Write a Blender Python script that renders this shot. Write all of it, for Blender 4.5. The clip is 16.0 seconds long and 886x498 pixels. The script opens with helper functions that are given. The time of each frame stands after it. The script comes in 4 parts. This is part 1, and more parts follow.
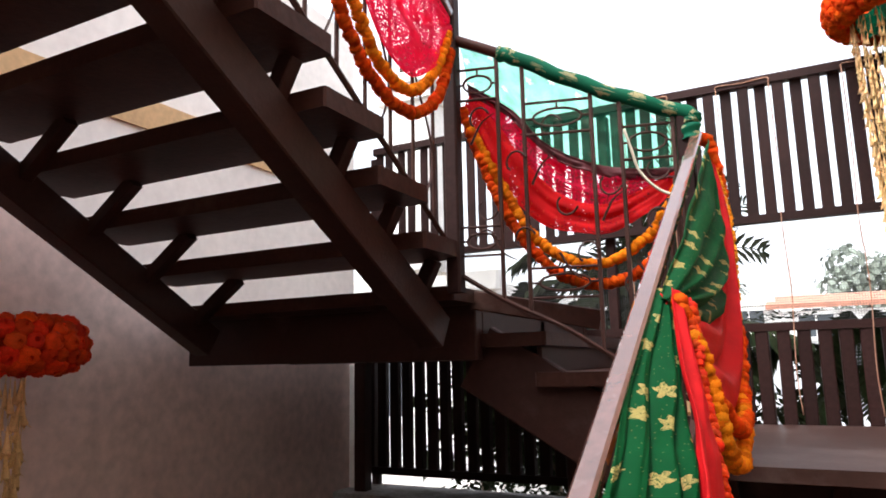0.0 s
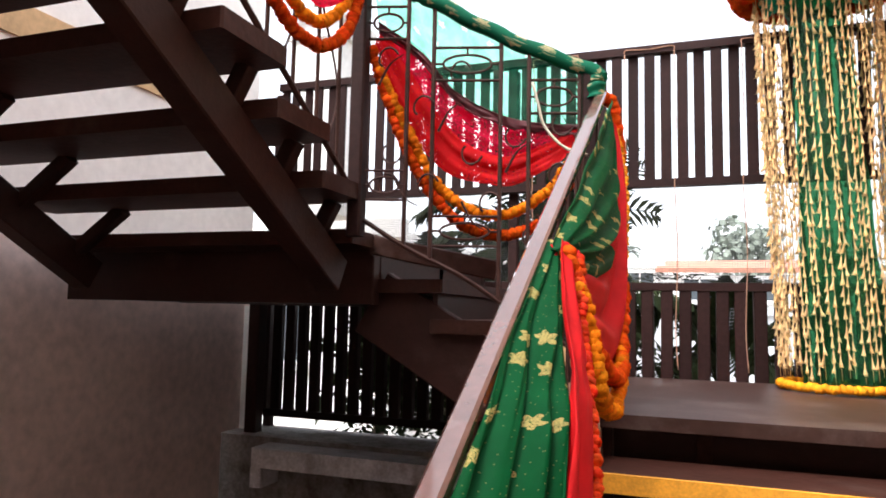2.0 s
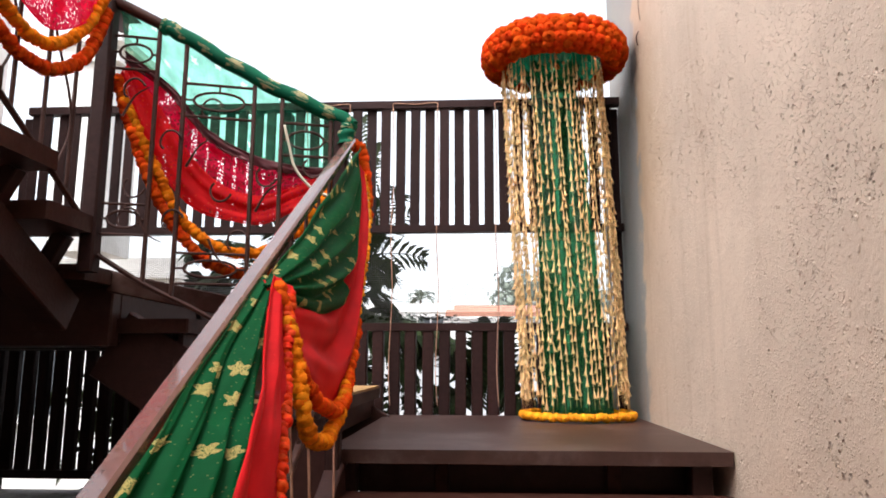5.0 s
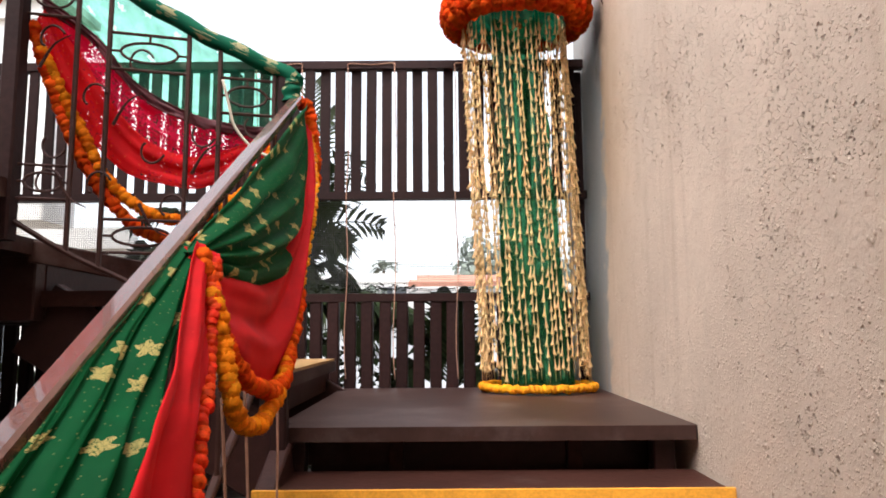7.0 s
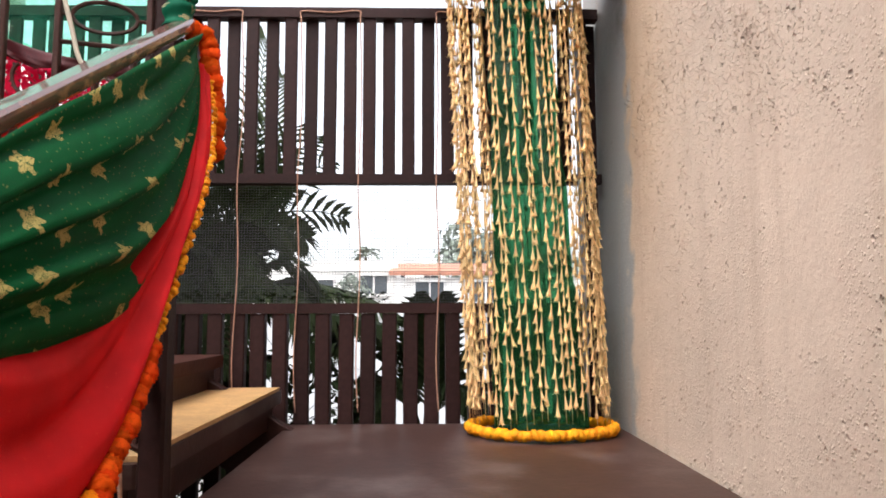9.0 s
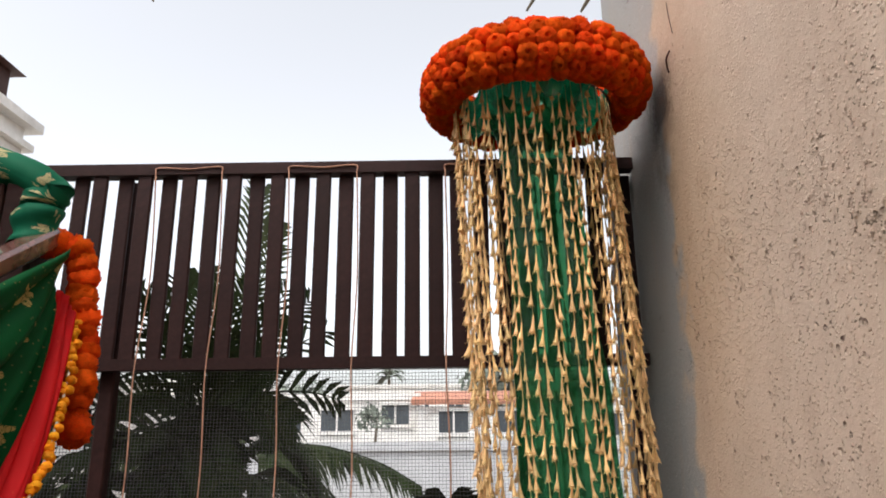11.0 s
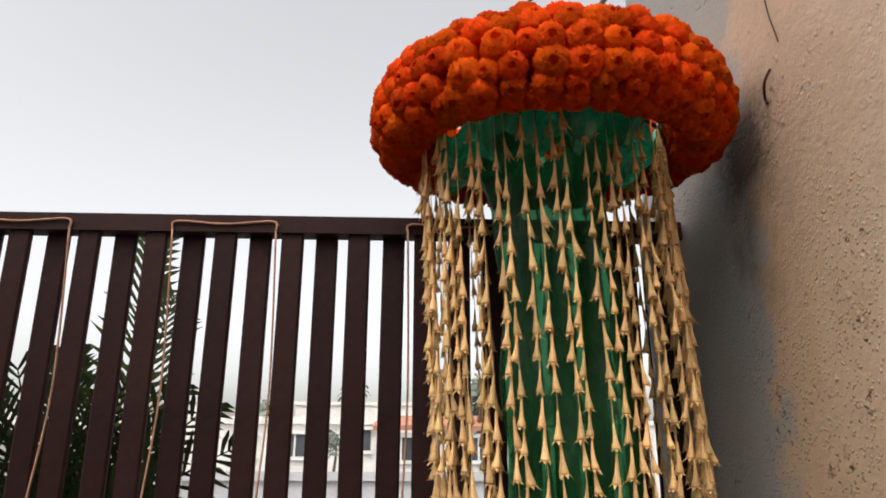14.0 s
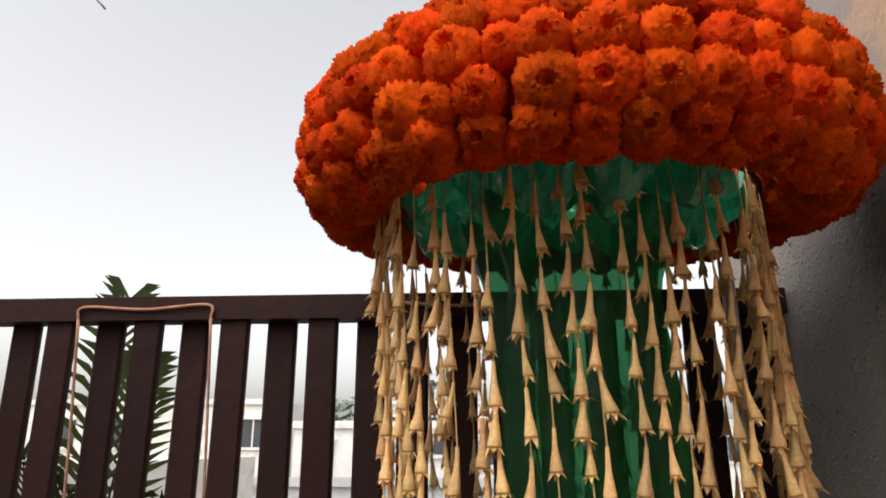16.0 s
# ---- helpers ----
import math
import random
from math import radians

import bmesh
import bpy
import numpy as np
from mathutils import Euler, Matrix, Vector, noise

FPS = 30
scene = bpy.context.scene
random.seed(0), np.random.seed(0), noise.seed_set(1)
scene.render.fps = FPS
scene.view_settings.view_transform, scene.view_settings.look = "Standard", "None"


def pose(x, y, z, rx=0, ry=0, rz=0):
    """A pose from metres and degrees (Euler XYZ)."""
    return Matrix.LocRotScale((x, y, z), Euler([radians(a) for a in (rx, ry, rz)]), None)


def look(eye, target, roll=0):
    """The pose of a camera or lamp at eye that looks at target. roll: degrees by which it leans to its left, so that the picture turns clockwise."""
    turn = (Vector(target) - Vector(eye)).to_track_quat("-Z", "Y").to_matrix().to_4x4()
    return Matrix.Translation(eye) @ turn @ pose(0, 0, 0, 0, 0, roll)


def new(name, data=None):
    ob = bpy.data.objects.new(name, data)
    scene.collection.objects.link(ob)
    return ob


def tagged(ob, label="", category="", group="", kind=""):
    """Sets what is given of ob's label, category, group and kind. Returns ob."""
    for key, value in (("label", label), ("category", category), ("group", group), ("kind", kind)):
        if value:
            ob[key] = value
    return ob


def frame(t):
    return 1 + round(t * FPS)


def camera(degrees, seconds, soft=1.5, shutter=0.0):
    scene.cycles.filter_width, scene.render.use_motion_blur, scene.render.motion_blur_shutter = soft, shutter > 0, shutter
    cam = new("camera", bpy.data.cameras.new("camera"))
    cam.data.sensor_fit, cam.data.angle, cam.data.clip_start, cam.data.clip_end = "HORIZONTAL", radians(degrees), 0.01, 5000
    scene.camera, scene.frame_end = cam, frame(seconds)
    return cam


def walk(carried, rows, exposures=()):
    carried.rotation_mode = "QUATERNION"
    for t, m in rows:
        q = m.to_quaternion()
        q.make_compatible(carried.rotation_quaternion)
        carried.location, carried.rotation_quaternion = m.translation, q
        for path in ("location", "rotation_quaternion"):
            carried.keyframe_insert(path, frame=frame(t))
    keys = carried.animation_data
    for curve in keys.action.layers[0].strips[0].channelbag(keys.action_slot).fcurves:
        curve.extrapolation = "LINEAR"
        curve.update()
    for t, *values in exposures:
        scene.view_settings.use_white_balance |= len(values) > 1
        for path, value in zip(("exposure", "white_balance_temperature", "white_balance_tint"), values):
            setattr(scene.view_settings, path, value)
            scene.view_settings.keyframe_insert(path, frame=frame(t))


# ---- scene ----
cam = camera(65.6, 16.0, soft=1.8)
SKY, SUN = 0.325, 0.75
EXPOSURES = [(0, 0.95, 6300, 10), (2, 1.02, 6300, 10), (3.2, 1.02, 6300, 10), (4, 0.8, 6300, 10), (4.5, 0.7, 6300, 10), (7, 0.68, 6300, 10), (8.2, 0.76, 6300, 10),
             (10.5, 0.58, 6300, 10), (11, 0.1, 6550, 10), (11.5, -0.18, 6600, 10), (12.5, -0.25, 6700, 10), (14, -0.18, 6800, 10), (15, -0.14, 6850, 10), (16, -0.12, 6800, 10)]
PATH = [
    (0, (0.117, 0.032, 1.26), (-0.791, 1.783, 1.591), -1.2),
    (0.5, (0.118, 0.023, 1.255), (-0.863, 1.734, 1.591), -1.0),
    (1, (0.102, 0.037, 1.271), (-0.829, 1.785, 1.55), -0.5),
    (1.5, (0.115, 0.044, 1.267), (-0.736, 1.841, 1.478), 0.4),
    (2, (0.131, 0.066, 1.248), (-0.54, 1.941, 1.434), 1.2),
    (2.5, (0.158, 0.069, 1.24), (-0.402, 1.978, 1.444), 1.1),
    (3, (0.166, 0.078, 1.243), (-0.253, 2.022, 1.454), 1.0),
    (3.5, (0.233, 0.064, 1.227), (-0.041, 2.032, 1.454), 1.4),
    (4, (0.267, 0.058, 1.217), (0.075, 2.026, 1.523), 1.2),
    (4.5, (0.292, 0.04, 1.221), (0.151, 2.007, 1.551), 0.7),
    (7, (0.337, 0.182, 1.235), (0.337, 2.168, 1.47), -0.4),
    (7.5, (0.323, 0.428, 1.231), (0.365, 2.402, 1.546), 0.2),
    (8, (0.342, 0.64, 1.228), (0.403, 2.631, 1.412), -0.2),
    (10.3, (0.391, 1.286, 1.623), (0.425, 3.261, 1.942), -0.2),
    (10.5, (0.406, 1.332, 1.63), (0.446, 3.291, 2.029), -0.1),
    (11, (0.422, 1.431, 1.707), (0.404, 3.359, 2.239), -0.6),
    (11.5, (0.405, 1.533, 1.769), (0.385, 3.448, 2.343), 0.1),
    (12, (0.336, 1.685, 1.838), (0.362, 3.583, 2.468), -0.0),
    (12.5, (0.399, 1.803, 1.943), (0.422, 3.684, 2.623), -0.3),
    (13, (0.46, 1.948, 1.988), (0.434, 3.817, 2.698), 0.8),
    (13.5, (0.435, 2.079, 2.033), (0.456, 3.983, 2.644), 0.8),
    (14, (0.437, 2.198, 2.159), (0.509, 4.114, 2.725), 0.2),
    (14.5, (0.432, 2.266, 2.274), (0.547, 4.233, 2.62), -0.6),
    (15, (0.504, 2.365, 2.325), (0.553, 4.334, 2.674), -0.7),
    (15.5, (0.545, 2.447, 2.439), (0.475, 4.407, 2.827), -0.4),
    (16, (0.608, 2.64, 2.467), (0.46, 4.557, 3.018), 0.1),
]
walk(cam, [(t, look(eye, target, roll)) for t, eye, target, roll in PATH],
     exposures=EXPOSURES)

# ---- world and sun ----
world = bpy.data.worlds.new("overcast")
scene.world = world
world.use_nodes = True
wn, wl = world.node_tree.nodes, world.node_tree.links
sky = wn.new("ShaderNodeTexSky")
sky.sky_type = "NISHITA"
sky.sun_disc = False
sky.sun_elevation = radians(58)
sky.sun_rotation = radians(-152)
sky.air_density, sky.dust_density, sky.ozone_density = 1.0, 4.0, 1.0
grey = wn.new("ShaderNodeHueSaturation")
grey.inputs["Saturation"].default_value = 0.22
bg = wn["Background"]
bg.inputs["Strength"].default_value = SKY
wl.new(sky.outputs[0], grey.inputs["Color"])
wl.new(grey.outputs[0], bg.inputs["Color"])
sun = new("sun", bpy.data.lights.new("sun", "SUN"))
sun.data.energy, sun.data.angle, sun.data.color = SUN, radians(25), (1.0, 0.95, 0.88)
sun.matrix_world = look((-2.2, -2.2, 8.0), (0, 2.0, 0))


# ---- materials ----
def material(name, base, rough=0.6, metal=0.0, vary=0.15, scale=6.0, bump=0.0, bump_scale=60.0, dirt=None, dirt_at=0.62,
             dirt_scale=3.0, random_hue=0.0, random_value=0.0, coat=0.0, trans=0.0, thin=0.0, island=False, spec=0.5):
    """A principled surface with colour variation at two scales, optional stains, relief, thinness (light passing through) and random tint."""
    m = bpy.data.materials.new(name)
    m.use_nodes = True
    n, l = m.node_tree.nodes, m.node_tree.links
    p = n["Principled BSDF"]
    p.inputs["Roughness"].default_value, p.inputs["Metallic"].default_value = rough, metal
    p.inputs["Coat Weight"].default_value = coat
    p.inputs["Specular IOR Level"].default_value = spec
    co = n.new("ShaderNodeTexCoord")
    a, b = n.new("ShaderNodeTexNoise"), n.new("ShaderNodeTexNoise")
    a.inputs["Scale"].default_value, a.inputs["Detail"].default_value = scale, 6
    b.inputs["Scale"].default_value, b.inputs["Detail"].default_value = scale * 9, 4
    l.new(co.outputs["Object"], a.inputs["Vector"])
    l.new(co.outputs["Object"], b.inputs["Vector"])
    mix = n.new("ShaderNodeMath")
    mix.operation = "ADD"
    l.new(a.outputs["Fac"], mix.inputs[0])
    l.new(b.outputs["Fac"], mix.inputs[1])
    ramp = n.new("ShaderNodeMapRange")
    ramp.inputs["From Min"].default_value, ramp.inputs["From Max"].default_value = 0.7, 1.3
    ramp.inputs["To Min"].default_value, ramp.inputs["To Max"].default_value = 1 - vary, 1 + vary
    l.new(mix.outputs[0], ramp.inputs["Value"])
    hsv = n.new("ShaderNodeHueSaturation")
    hsv.inputs["Color"].default_value = (*base, 1)
    l.new(ramp.outputs[0], hsv.inputs["Value"])
    out = hsv.outputs[0]
    if random_hue or random_value:
        src = n.new("ShaderNodeNewGeometry").outputs["Random Per Island"] if island else n.new("ShaderNodeObjectInfo").outputs["Random"]
        h2 = n.new("ShaderNodeHueSaturation")
        r1, r2 = n.new("ShaderNodeMapRange"), n.new("ShaderNodeMapRange")
        r1.inputs["To Min"].default_value, r1.inputs["To Max"].default_value = 0.5 - random_hue, 0.5 + random_hue
        r2.inputs["To Min"].default_value, r2.inputs["To Max"].default_value = 1 - random_value, 1 + random_value
        w = n.new("ShaderNodeTexWhiteNoise")
        w.noise_dimensions = "1D"
        l.new(src, w.inputs["W"])
        l.new(src, r1.inputs["Value"])
        l.new(w.outputs["Value"], r2.inputs["Value"])
        l.new(r1.outputs[0], h2.inputs["Hue"])
        l.new(r2.outputs[0], h2.inputs["Value"])
        l.new(out, h2.inputs["Color"])
        out = h2.outputs[0]
    if dirt:
        d = n.new("ShaderNodeTexNoise")
        d.inputs["Scale"].default_value, d.inputs["Detail"].default_value, d.inputs["Roughness"].default_value = dirt_scale, 8, 0.65
        l.new(co.outputs["Object"], d.inputs["Vector"])
        k = n.new("ShaderNodeMapRange")
        k.inputs["From Min"].default_value, k.inputs["From Max"].default_value = dirt_at - 0.08, dirt_at + 0.1
        l.new(d.outputs["Fac"], k.inputs["Value"])
        mx = n.new("ShaderNodeMix")
        mx.data_type = "RGBA"
        l.new(k.outputs[0], mx.inputs["Factor"])
        l.new(out, mx.inputs["A"])
        mx.inputs["B"].default_value = (*dirt, 1)
        out = mx.outputs["Result"]
    l.new(out, p.inputs["Base Color"])
    if bump:
        t = n.new("ShaderNodeTexNoise")
        t.inputs["Scale"].default_value, t.inputs["Detail"].default_value = bump_scale, 5
        l.new(co.outputs["Object"], t.inputs["Vector"])
        bp = n.new("ShaderNodeBump")
        bp.inputs["Strength"].default_value, bp.inputs["Distance"].default_value = min(1.0, bump), 0.01
        l.new(t.outputs["Fac"], bp.inputs["Height"])
        l.new(bp.outputs[0], p.inputs["Normal"])
    if trans or thin:
        tr, add = n.new("ShaderNodeBsdfTranslucent"), n.new("ShaderNodeMixShader")
        l.new(out, tr.inputs["Color"])
        add.inputs["Fac"].default_value = trans
        l.new(p.outputs[0], add.inputs[1])
        l.new(tr.outputs[0], add.inputs[2])
        last = add.outputs[0]
        if thin:
            cl, m2 = n.new("ShaderNodeBsdfTransparent"), n.new("ShaderNodeMixShader")
            cl.inputs["Color"].default_value = (0.35, 0.80, 0.52, 1)
            m2.inputs["Fac"].default_value = thin
            l.new(last, m2.inputs[1])
            l.new(cl.outputs[0], m2.inputs[2])
            last = m2.outputs[0]
        l.new(last, n["Material Output"].inputs["Surface"])
    return m


def plaster_material(name, base):
    """Pinkish trowelled plaster with rough stipple patches, pits, a grey strip near the far corner and a stain with
    painted shade.
    """
    m = bpy.data.materials.new(name)
    m.use_nodes = True
    n, l = m.node_tree.nodes, m.node_tree.links
    p = n["Principled BSDF"]
    p.inputs["Roughness"].default_value = 0.85
    p.inputs["Specular IOR Level"].default_value = 0.25
    co = n.new("ShaderNodeTexCoord")

    def tex(kind, scale, **kw):
        t = n.new(kind)
        t.inputs["Scale"].default_value = scale
        for key, value in kw.items():
            t.inputs[key].default_value = value
        l.new(co.outputs["Object"], t.inputs["Vector"])
        return t

    def span(value, lo, hi, to_lo=0.0, to_hi=1.0):
        r = n.new("ShaderNodeMapRange")
        for key, v in zip(("From Min", "From Max", "To Min", "To Max"), (lo, hi, to_lo, to_hi)):
            r.inputs[key].default_value = v
        l.new(value, r.inputs["Value"])
        return r.outputs[0]

    def maths(op, a, b):
        k = n.new("ShaderNodeMath")
        k.operation = op
        for i, v in enumerate((a, b)):
            if isinstance(v, (int, float)):
                k.inputs[i].default_value = v
            else:
                l.new(v, k.inputs[i])
        return k.outputs[0]

    def blend(fac, a, b):
        mx = n.new("ShaderNodeMix")
        mx.data_type = "RGBA"
        l.new(fac, mx.inputs["Factor"])
        for key, v in (("A", a), ("B", b)):
            if isinstance(v, tuple):
                mx.inputs[key].default_value = (*v, 1)
            else:
                l.new(v, mx.inputs[key])
        return mx.outputs["Result"]

    big = tex("ShaderNodeTexNoise", 1.3, Detail=6, Roughness=0.6).outputs["Fac"]
    mid = tex("ShaderNodeTexNoise", 9.0, Detail=6).outputs["Fac"]
    fine = tex("ShaderNodeTexNoise", 70.0, Detail=5, Roughness=0.6).outputs["Fac"]
    crumbs = tex("ShaderNodeTexNoise", 110.0, Detail=3).outputs["Fac"]
    patch = span(tex("ShaderNodeTexNoise", 2.2, Detail=3).outputs["Fac"], 0.36, 0.55)
    near = n.new("ShaderNodeSeparateXYZ")
    l.new(co.outputs["Object"], near.inputs[0])
    patch = maths("MULTIPLY", patch, span(near.outputs["Y"], 2.9, 1.5, 0.75, 1.0))
    colour = blend(span(big, 0.35, 0.65), tuple(c * 0.9 for c in base), tuple(min(1, c * 1.08) for c in base))
    colour = blend(span(mid, 0.5, 0.8, 0, 0.35), colour, tuple(c * 0.75 for c in base))
    # tan tint growing towards the far corner
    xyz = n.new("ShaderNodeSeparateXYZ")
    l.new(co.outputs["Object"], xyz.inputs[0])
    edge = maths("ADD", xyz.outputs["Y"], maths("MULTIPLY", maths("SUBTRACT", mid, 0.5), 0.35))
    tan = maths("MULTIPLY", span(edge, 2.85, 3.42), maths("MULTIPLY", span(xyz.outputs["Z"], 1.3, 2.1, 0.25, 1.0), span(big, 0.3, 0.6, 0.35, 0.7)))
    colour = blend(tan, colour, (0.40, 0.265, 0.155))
    # grey cement strip at the corner, its tone also holding the ring's shadow
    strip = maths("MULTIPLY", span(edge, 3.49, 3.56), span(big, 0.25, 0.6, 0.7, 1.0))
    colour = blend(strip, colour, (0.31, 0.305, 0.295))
    # dark stain running down below the flower ring, with the ring's contact shade painted in
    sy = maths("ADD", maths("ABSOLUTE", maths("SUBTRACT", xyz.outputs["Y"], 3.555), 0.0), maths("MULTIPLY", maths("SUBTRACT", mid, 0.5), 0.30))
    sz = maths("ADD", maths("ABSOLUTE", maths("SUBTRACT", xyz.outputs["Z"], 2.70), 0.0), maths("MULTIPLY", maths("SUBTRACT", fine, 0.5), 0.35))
    stain_shade = maths("MULTIPLY", span(sy, 0.10, 0.0), span(sz, 0.36, 0.10))
    # darkest blot: ring's shade on the wall, put into the colour
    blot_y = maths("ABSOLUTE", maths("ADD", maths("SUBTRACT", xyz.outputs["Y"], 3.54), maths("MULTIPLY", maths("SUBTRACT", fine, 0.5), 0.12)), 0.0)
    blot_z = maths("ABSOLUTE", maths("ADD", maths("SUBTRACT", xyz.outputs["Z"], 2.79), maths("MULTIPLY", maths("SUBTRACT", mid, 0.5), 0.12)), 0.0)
    stain_shade = maths("MAXIMUM", maths("MULTIPLY", stain_shade, 0.6), maths("MULTIPLY", span(blot_y, 0.15, 0.05), span(blot_z, 0.17, 0.06)))
    colour = blend(maths("MULTIPLY", stain_shade, 0.88), colour, (0.05, 0.032, 0.025))
    runs = tex("ShaderNodeTexNoise", 5.0, Detail=5)
    stretch = n.new("ShaderNodeMapping")
    stretch.inputs["Scale"].default_value = (1.0, 2.2, 0.16)
    l.new(co.outputs["Object"], stretch.inputs["Vector"])
    l.new(stretch.outputs[0], runs.inputs["Vector"])
    colour = blend(span(runs.outputs["Fac"], 0.56, 0.74, 0.0, 0.4), colour, (0.42, 0.30, 0.22))
    cells = tex("ShaderNodeTexVoronoi", 40.0)
    tiny = tex("ShaderNodeTexVoronoi", 95.0)
    picked = span(tex("ShaderNodeTexNoise", 13.0, Detail=3).outputs["Fac"], 0.55, 0.62)
    spots = maths("MULTIPLY", maths("MULTIPLY", span(cells.outputs["Distance"], 0.30, 0.16), picked), patch)
    grit = maths("MULTIPLY", span(tiny.outputs["Distance"], 0.34, 0.2), patch)
    # pits tinted dark, so their shade is in the colour as well
    colour = blend(maths("MULTIPLY", spots, 0.42), colour, (0.20, 0.125, 0.085))
    l.new(colour, p.inputs["Base Color"])
    height = maths("ADD", maths("MULTIPLY", fine, 0.25), maths("SUBTRACT", maths("MULTIPLY", grit, maths("ADD", maths("MULTIPLY", picked, 0.7), 0.25)), maths("MULTIPLY", spots, 1.1)))
    height = maths("ADD", height, maths("MULTIPLY", mid, 0.3))
    bp = n.new("ShaderNodeBump")
    bp.inputs["Strength"].default_value, bp.inputs["Distance"].default_value = 1.0, 0.012
    l.new(height, bp.inputs["Height"])
    l.new(bp.outputs[0], p.inputs["Normal"])
    return m


def brocade_material(name, base, gold, cell, sheer, size=0.30, dots=True, tone=0.55, holes=0.0, glow=0.4):
    """Thin festive cloth with woven gold flower motifs; UVs are in metres."""
    m = bpy.data.materials.new(name)
    m.use_nodes = True
    n, l = m.node_tree.nodes, m.node_tree.links
    p = n["Principled BSDF"]
    p.inputs["Roughness"].default_value = 0.55
    p.inputs["Specular IOR Level"].default_value = 0.1
    uv = n.new("ShaderNodeTexCoord").outputs["UV"]

    def maths(op, a, b=0.0):
        k = n.new("ShaderNodeMath")
        k.operation = op
        for i, v in enumerate((a, b)):
            if isinstance(v, (int, float)):
                k.inputs[i].default_value = v
            else:
                l.new(v, k.inputs[i])
        return k.outputs[0]

    def noise_at(scale, detail=3):
        t = n.new("ShaderNodeTexNoise")
        t.inputs["Scale"].default_value, t.inputs["Detail"].default_value = scale, detail
        l.new(uv, t.inputs["Vector"])
        return t.outputs["Fac"]

    vor = n.new("ShaderNodeTexVoronoi")
    vor.voronoi_dimensions = "2D"
    vor.inputs["Scale"].default_value, vor.inputs["Randomness"].default_value = cell, 0.5
    l.new(uv, vor.inputs["Vector"])
    away = n.new("ShaderNodeVectorMath")
    away.operation = "SUBTRACT"
    l.new(uv, away.inputs[0])
    l.new(vor.outputs["Position"], away.inputs[1])
    xy = n.new("ShaderNodeSeparateXYZ")
    l.new(away.outputs[0], xy.inputs[0])
    angle = maths("ARCTAN2", xy.outputs["Y"], xy.outputs["X"])
    lobes = maths("ADD", maths("MULTIPLY", maths("COSINE", maths("ADD", maths("MULTIPLY", angle, 5.0), maths("MULTIPLY", vor.outputs["Color"], 6.0))), 0.22), 0.85)
    reach = maths("MULTIPLY", maths("MULTIPLY", lobes, maths("ADD", maths("MULTIPLY", noise_at(cell * 10, 2), 0.9), 0.5)), size)
    motif = maths("LESS_THAN", vor.outputs["Distance"], reach)
    veins = maths("GREATER_THAN", maths("ABSOLUTE", maths("SUBTRACT", noise_at(cell * 16, 2), 0.5)), 0.022)
    motif = maths("MULTIPLY", motif, veins)
    if dots:
        v2 = n.new("ShaderNodeTexVoronoi")
        v2.voronoi_dimensions = "2D"
        v2.inputs["Scale"].default_value = cell * 5
        l.new(uv, v2.inputs["Vector"])
        motif = maths("MAXIMUM", motif, maths("MULTIPLY", maths("LESS_THAN", v2.outputs["Distance"], 0.07), 0.22))
    hsv = n.new("ShaderNodeHueSaturation")
    hsv.inputs["Color"].default_value = (*base, 1)
    l.new(maths("ADD", maths("MULTIPLY", noise_at(14, 5), 0.7), 0.65), hsv.inputs["Value"])
    mx = n.new("ShaderNodeMix")
    mx.data_type = "RGBA"
    l.new(motif, mx.inputs["Factor"])
    l.new(hsv.outputs[0], mx.inputs["A"])
    mx.inputs["B"].default_value = (*gold, 1)
    col = mx.outputs["Result"]
    l.new(col, p.inputs["Base Color"])
    weave = n.new("ShaderNodeBump")
    weave.inputs["Strength"].default_value, weave.inputs["Distance"].default_value = 0.25, 0.002
    l.new(noise_at(500, 2), weave.inputs["Height"])
    l.new(weave.outputs[0], p.inputs["Normal"])
    tr, mt = n.new("ShaderNodeBsdfTranslucent"), n.new("ShaderNodeMixShader")
    l.new(col, tr.inputs["Color"])
    mt.inputs["Fac"].default_value = glow
    l.new(p.outputs[0], mt.inputs[1])
    l.new(tr.outputs[0], mt.inputs[2])
    last = mt.outputs[0]
    if sheer:
        cl, ms = n.new("ShaderNodeBsdfTransparent"), n.new("ShaderNodeMixShader")
        tint = n.new("ShaderNodeHueSaturation")
        tint.inputs["Saturation"].default_value, tint.inputs["Value"].default_value = tone, 0.97 / max(base)
        l.new(col, tint.inputs["Color"])
        l.new(tint.outputs[0], cl.inputs["Color"])
        ms.inputs["Fac"].default_value = sheer
        l.new(last, ms.inputs[1])
        l.new(cl.outputs[0], ms.inputs[2])
        last = ms.outputs[0]
    if holes:
        eyelet, mh = n.new("ShaderNodeBsdfTransparent"), n.new("ShaderNodeMixShader")
        lace = maths("MULTIPLY", maths("GREATER_THAN", noise_at(130, 2), 0.60 - 0.1 * holes), maths("GREATER_THAN", noise_at(7, 2), 0.44))
        l.new(lace, mh.inputs["Fac"])
        l.new(last, mh.inputs[1])
        l.new(eyelet.outputs[0], mh.inputs[2])
        last = mh.outputs[0]
    l.new(last, n["Material Output"].inputs["Surface"])
    return m


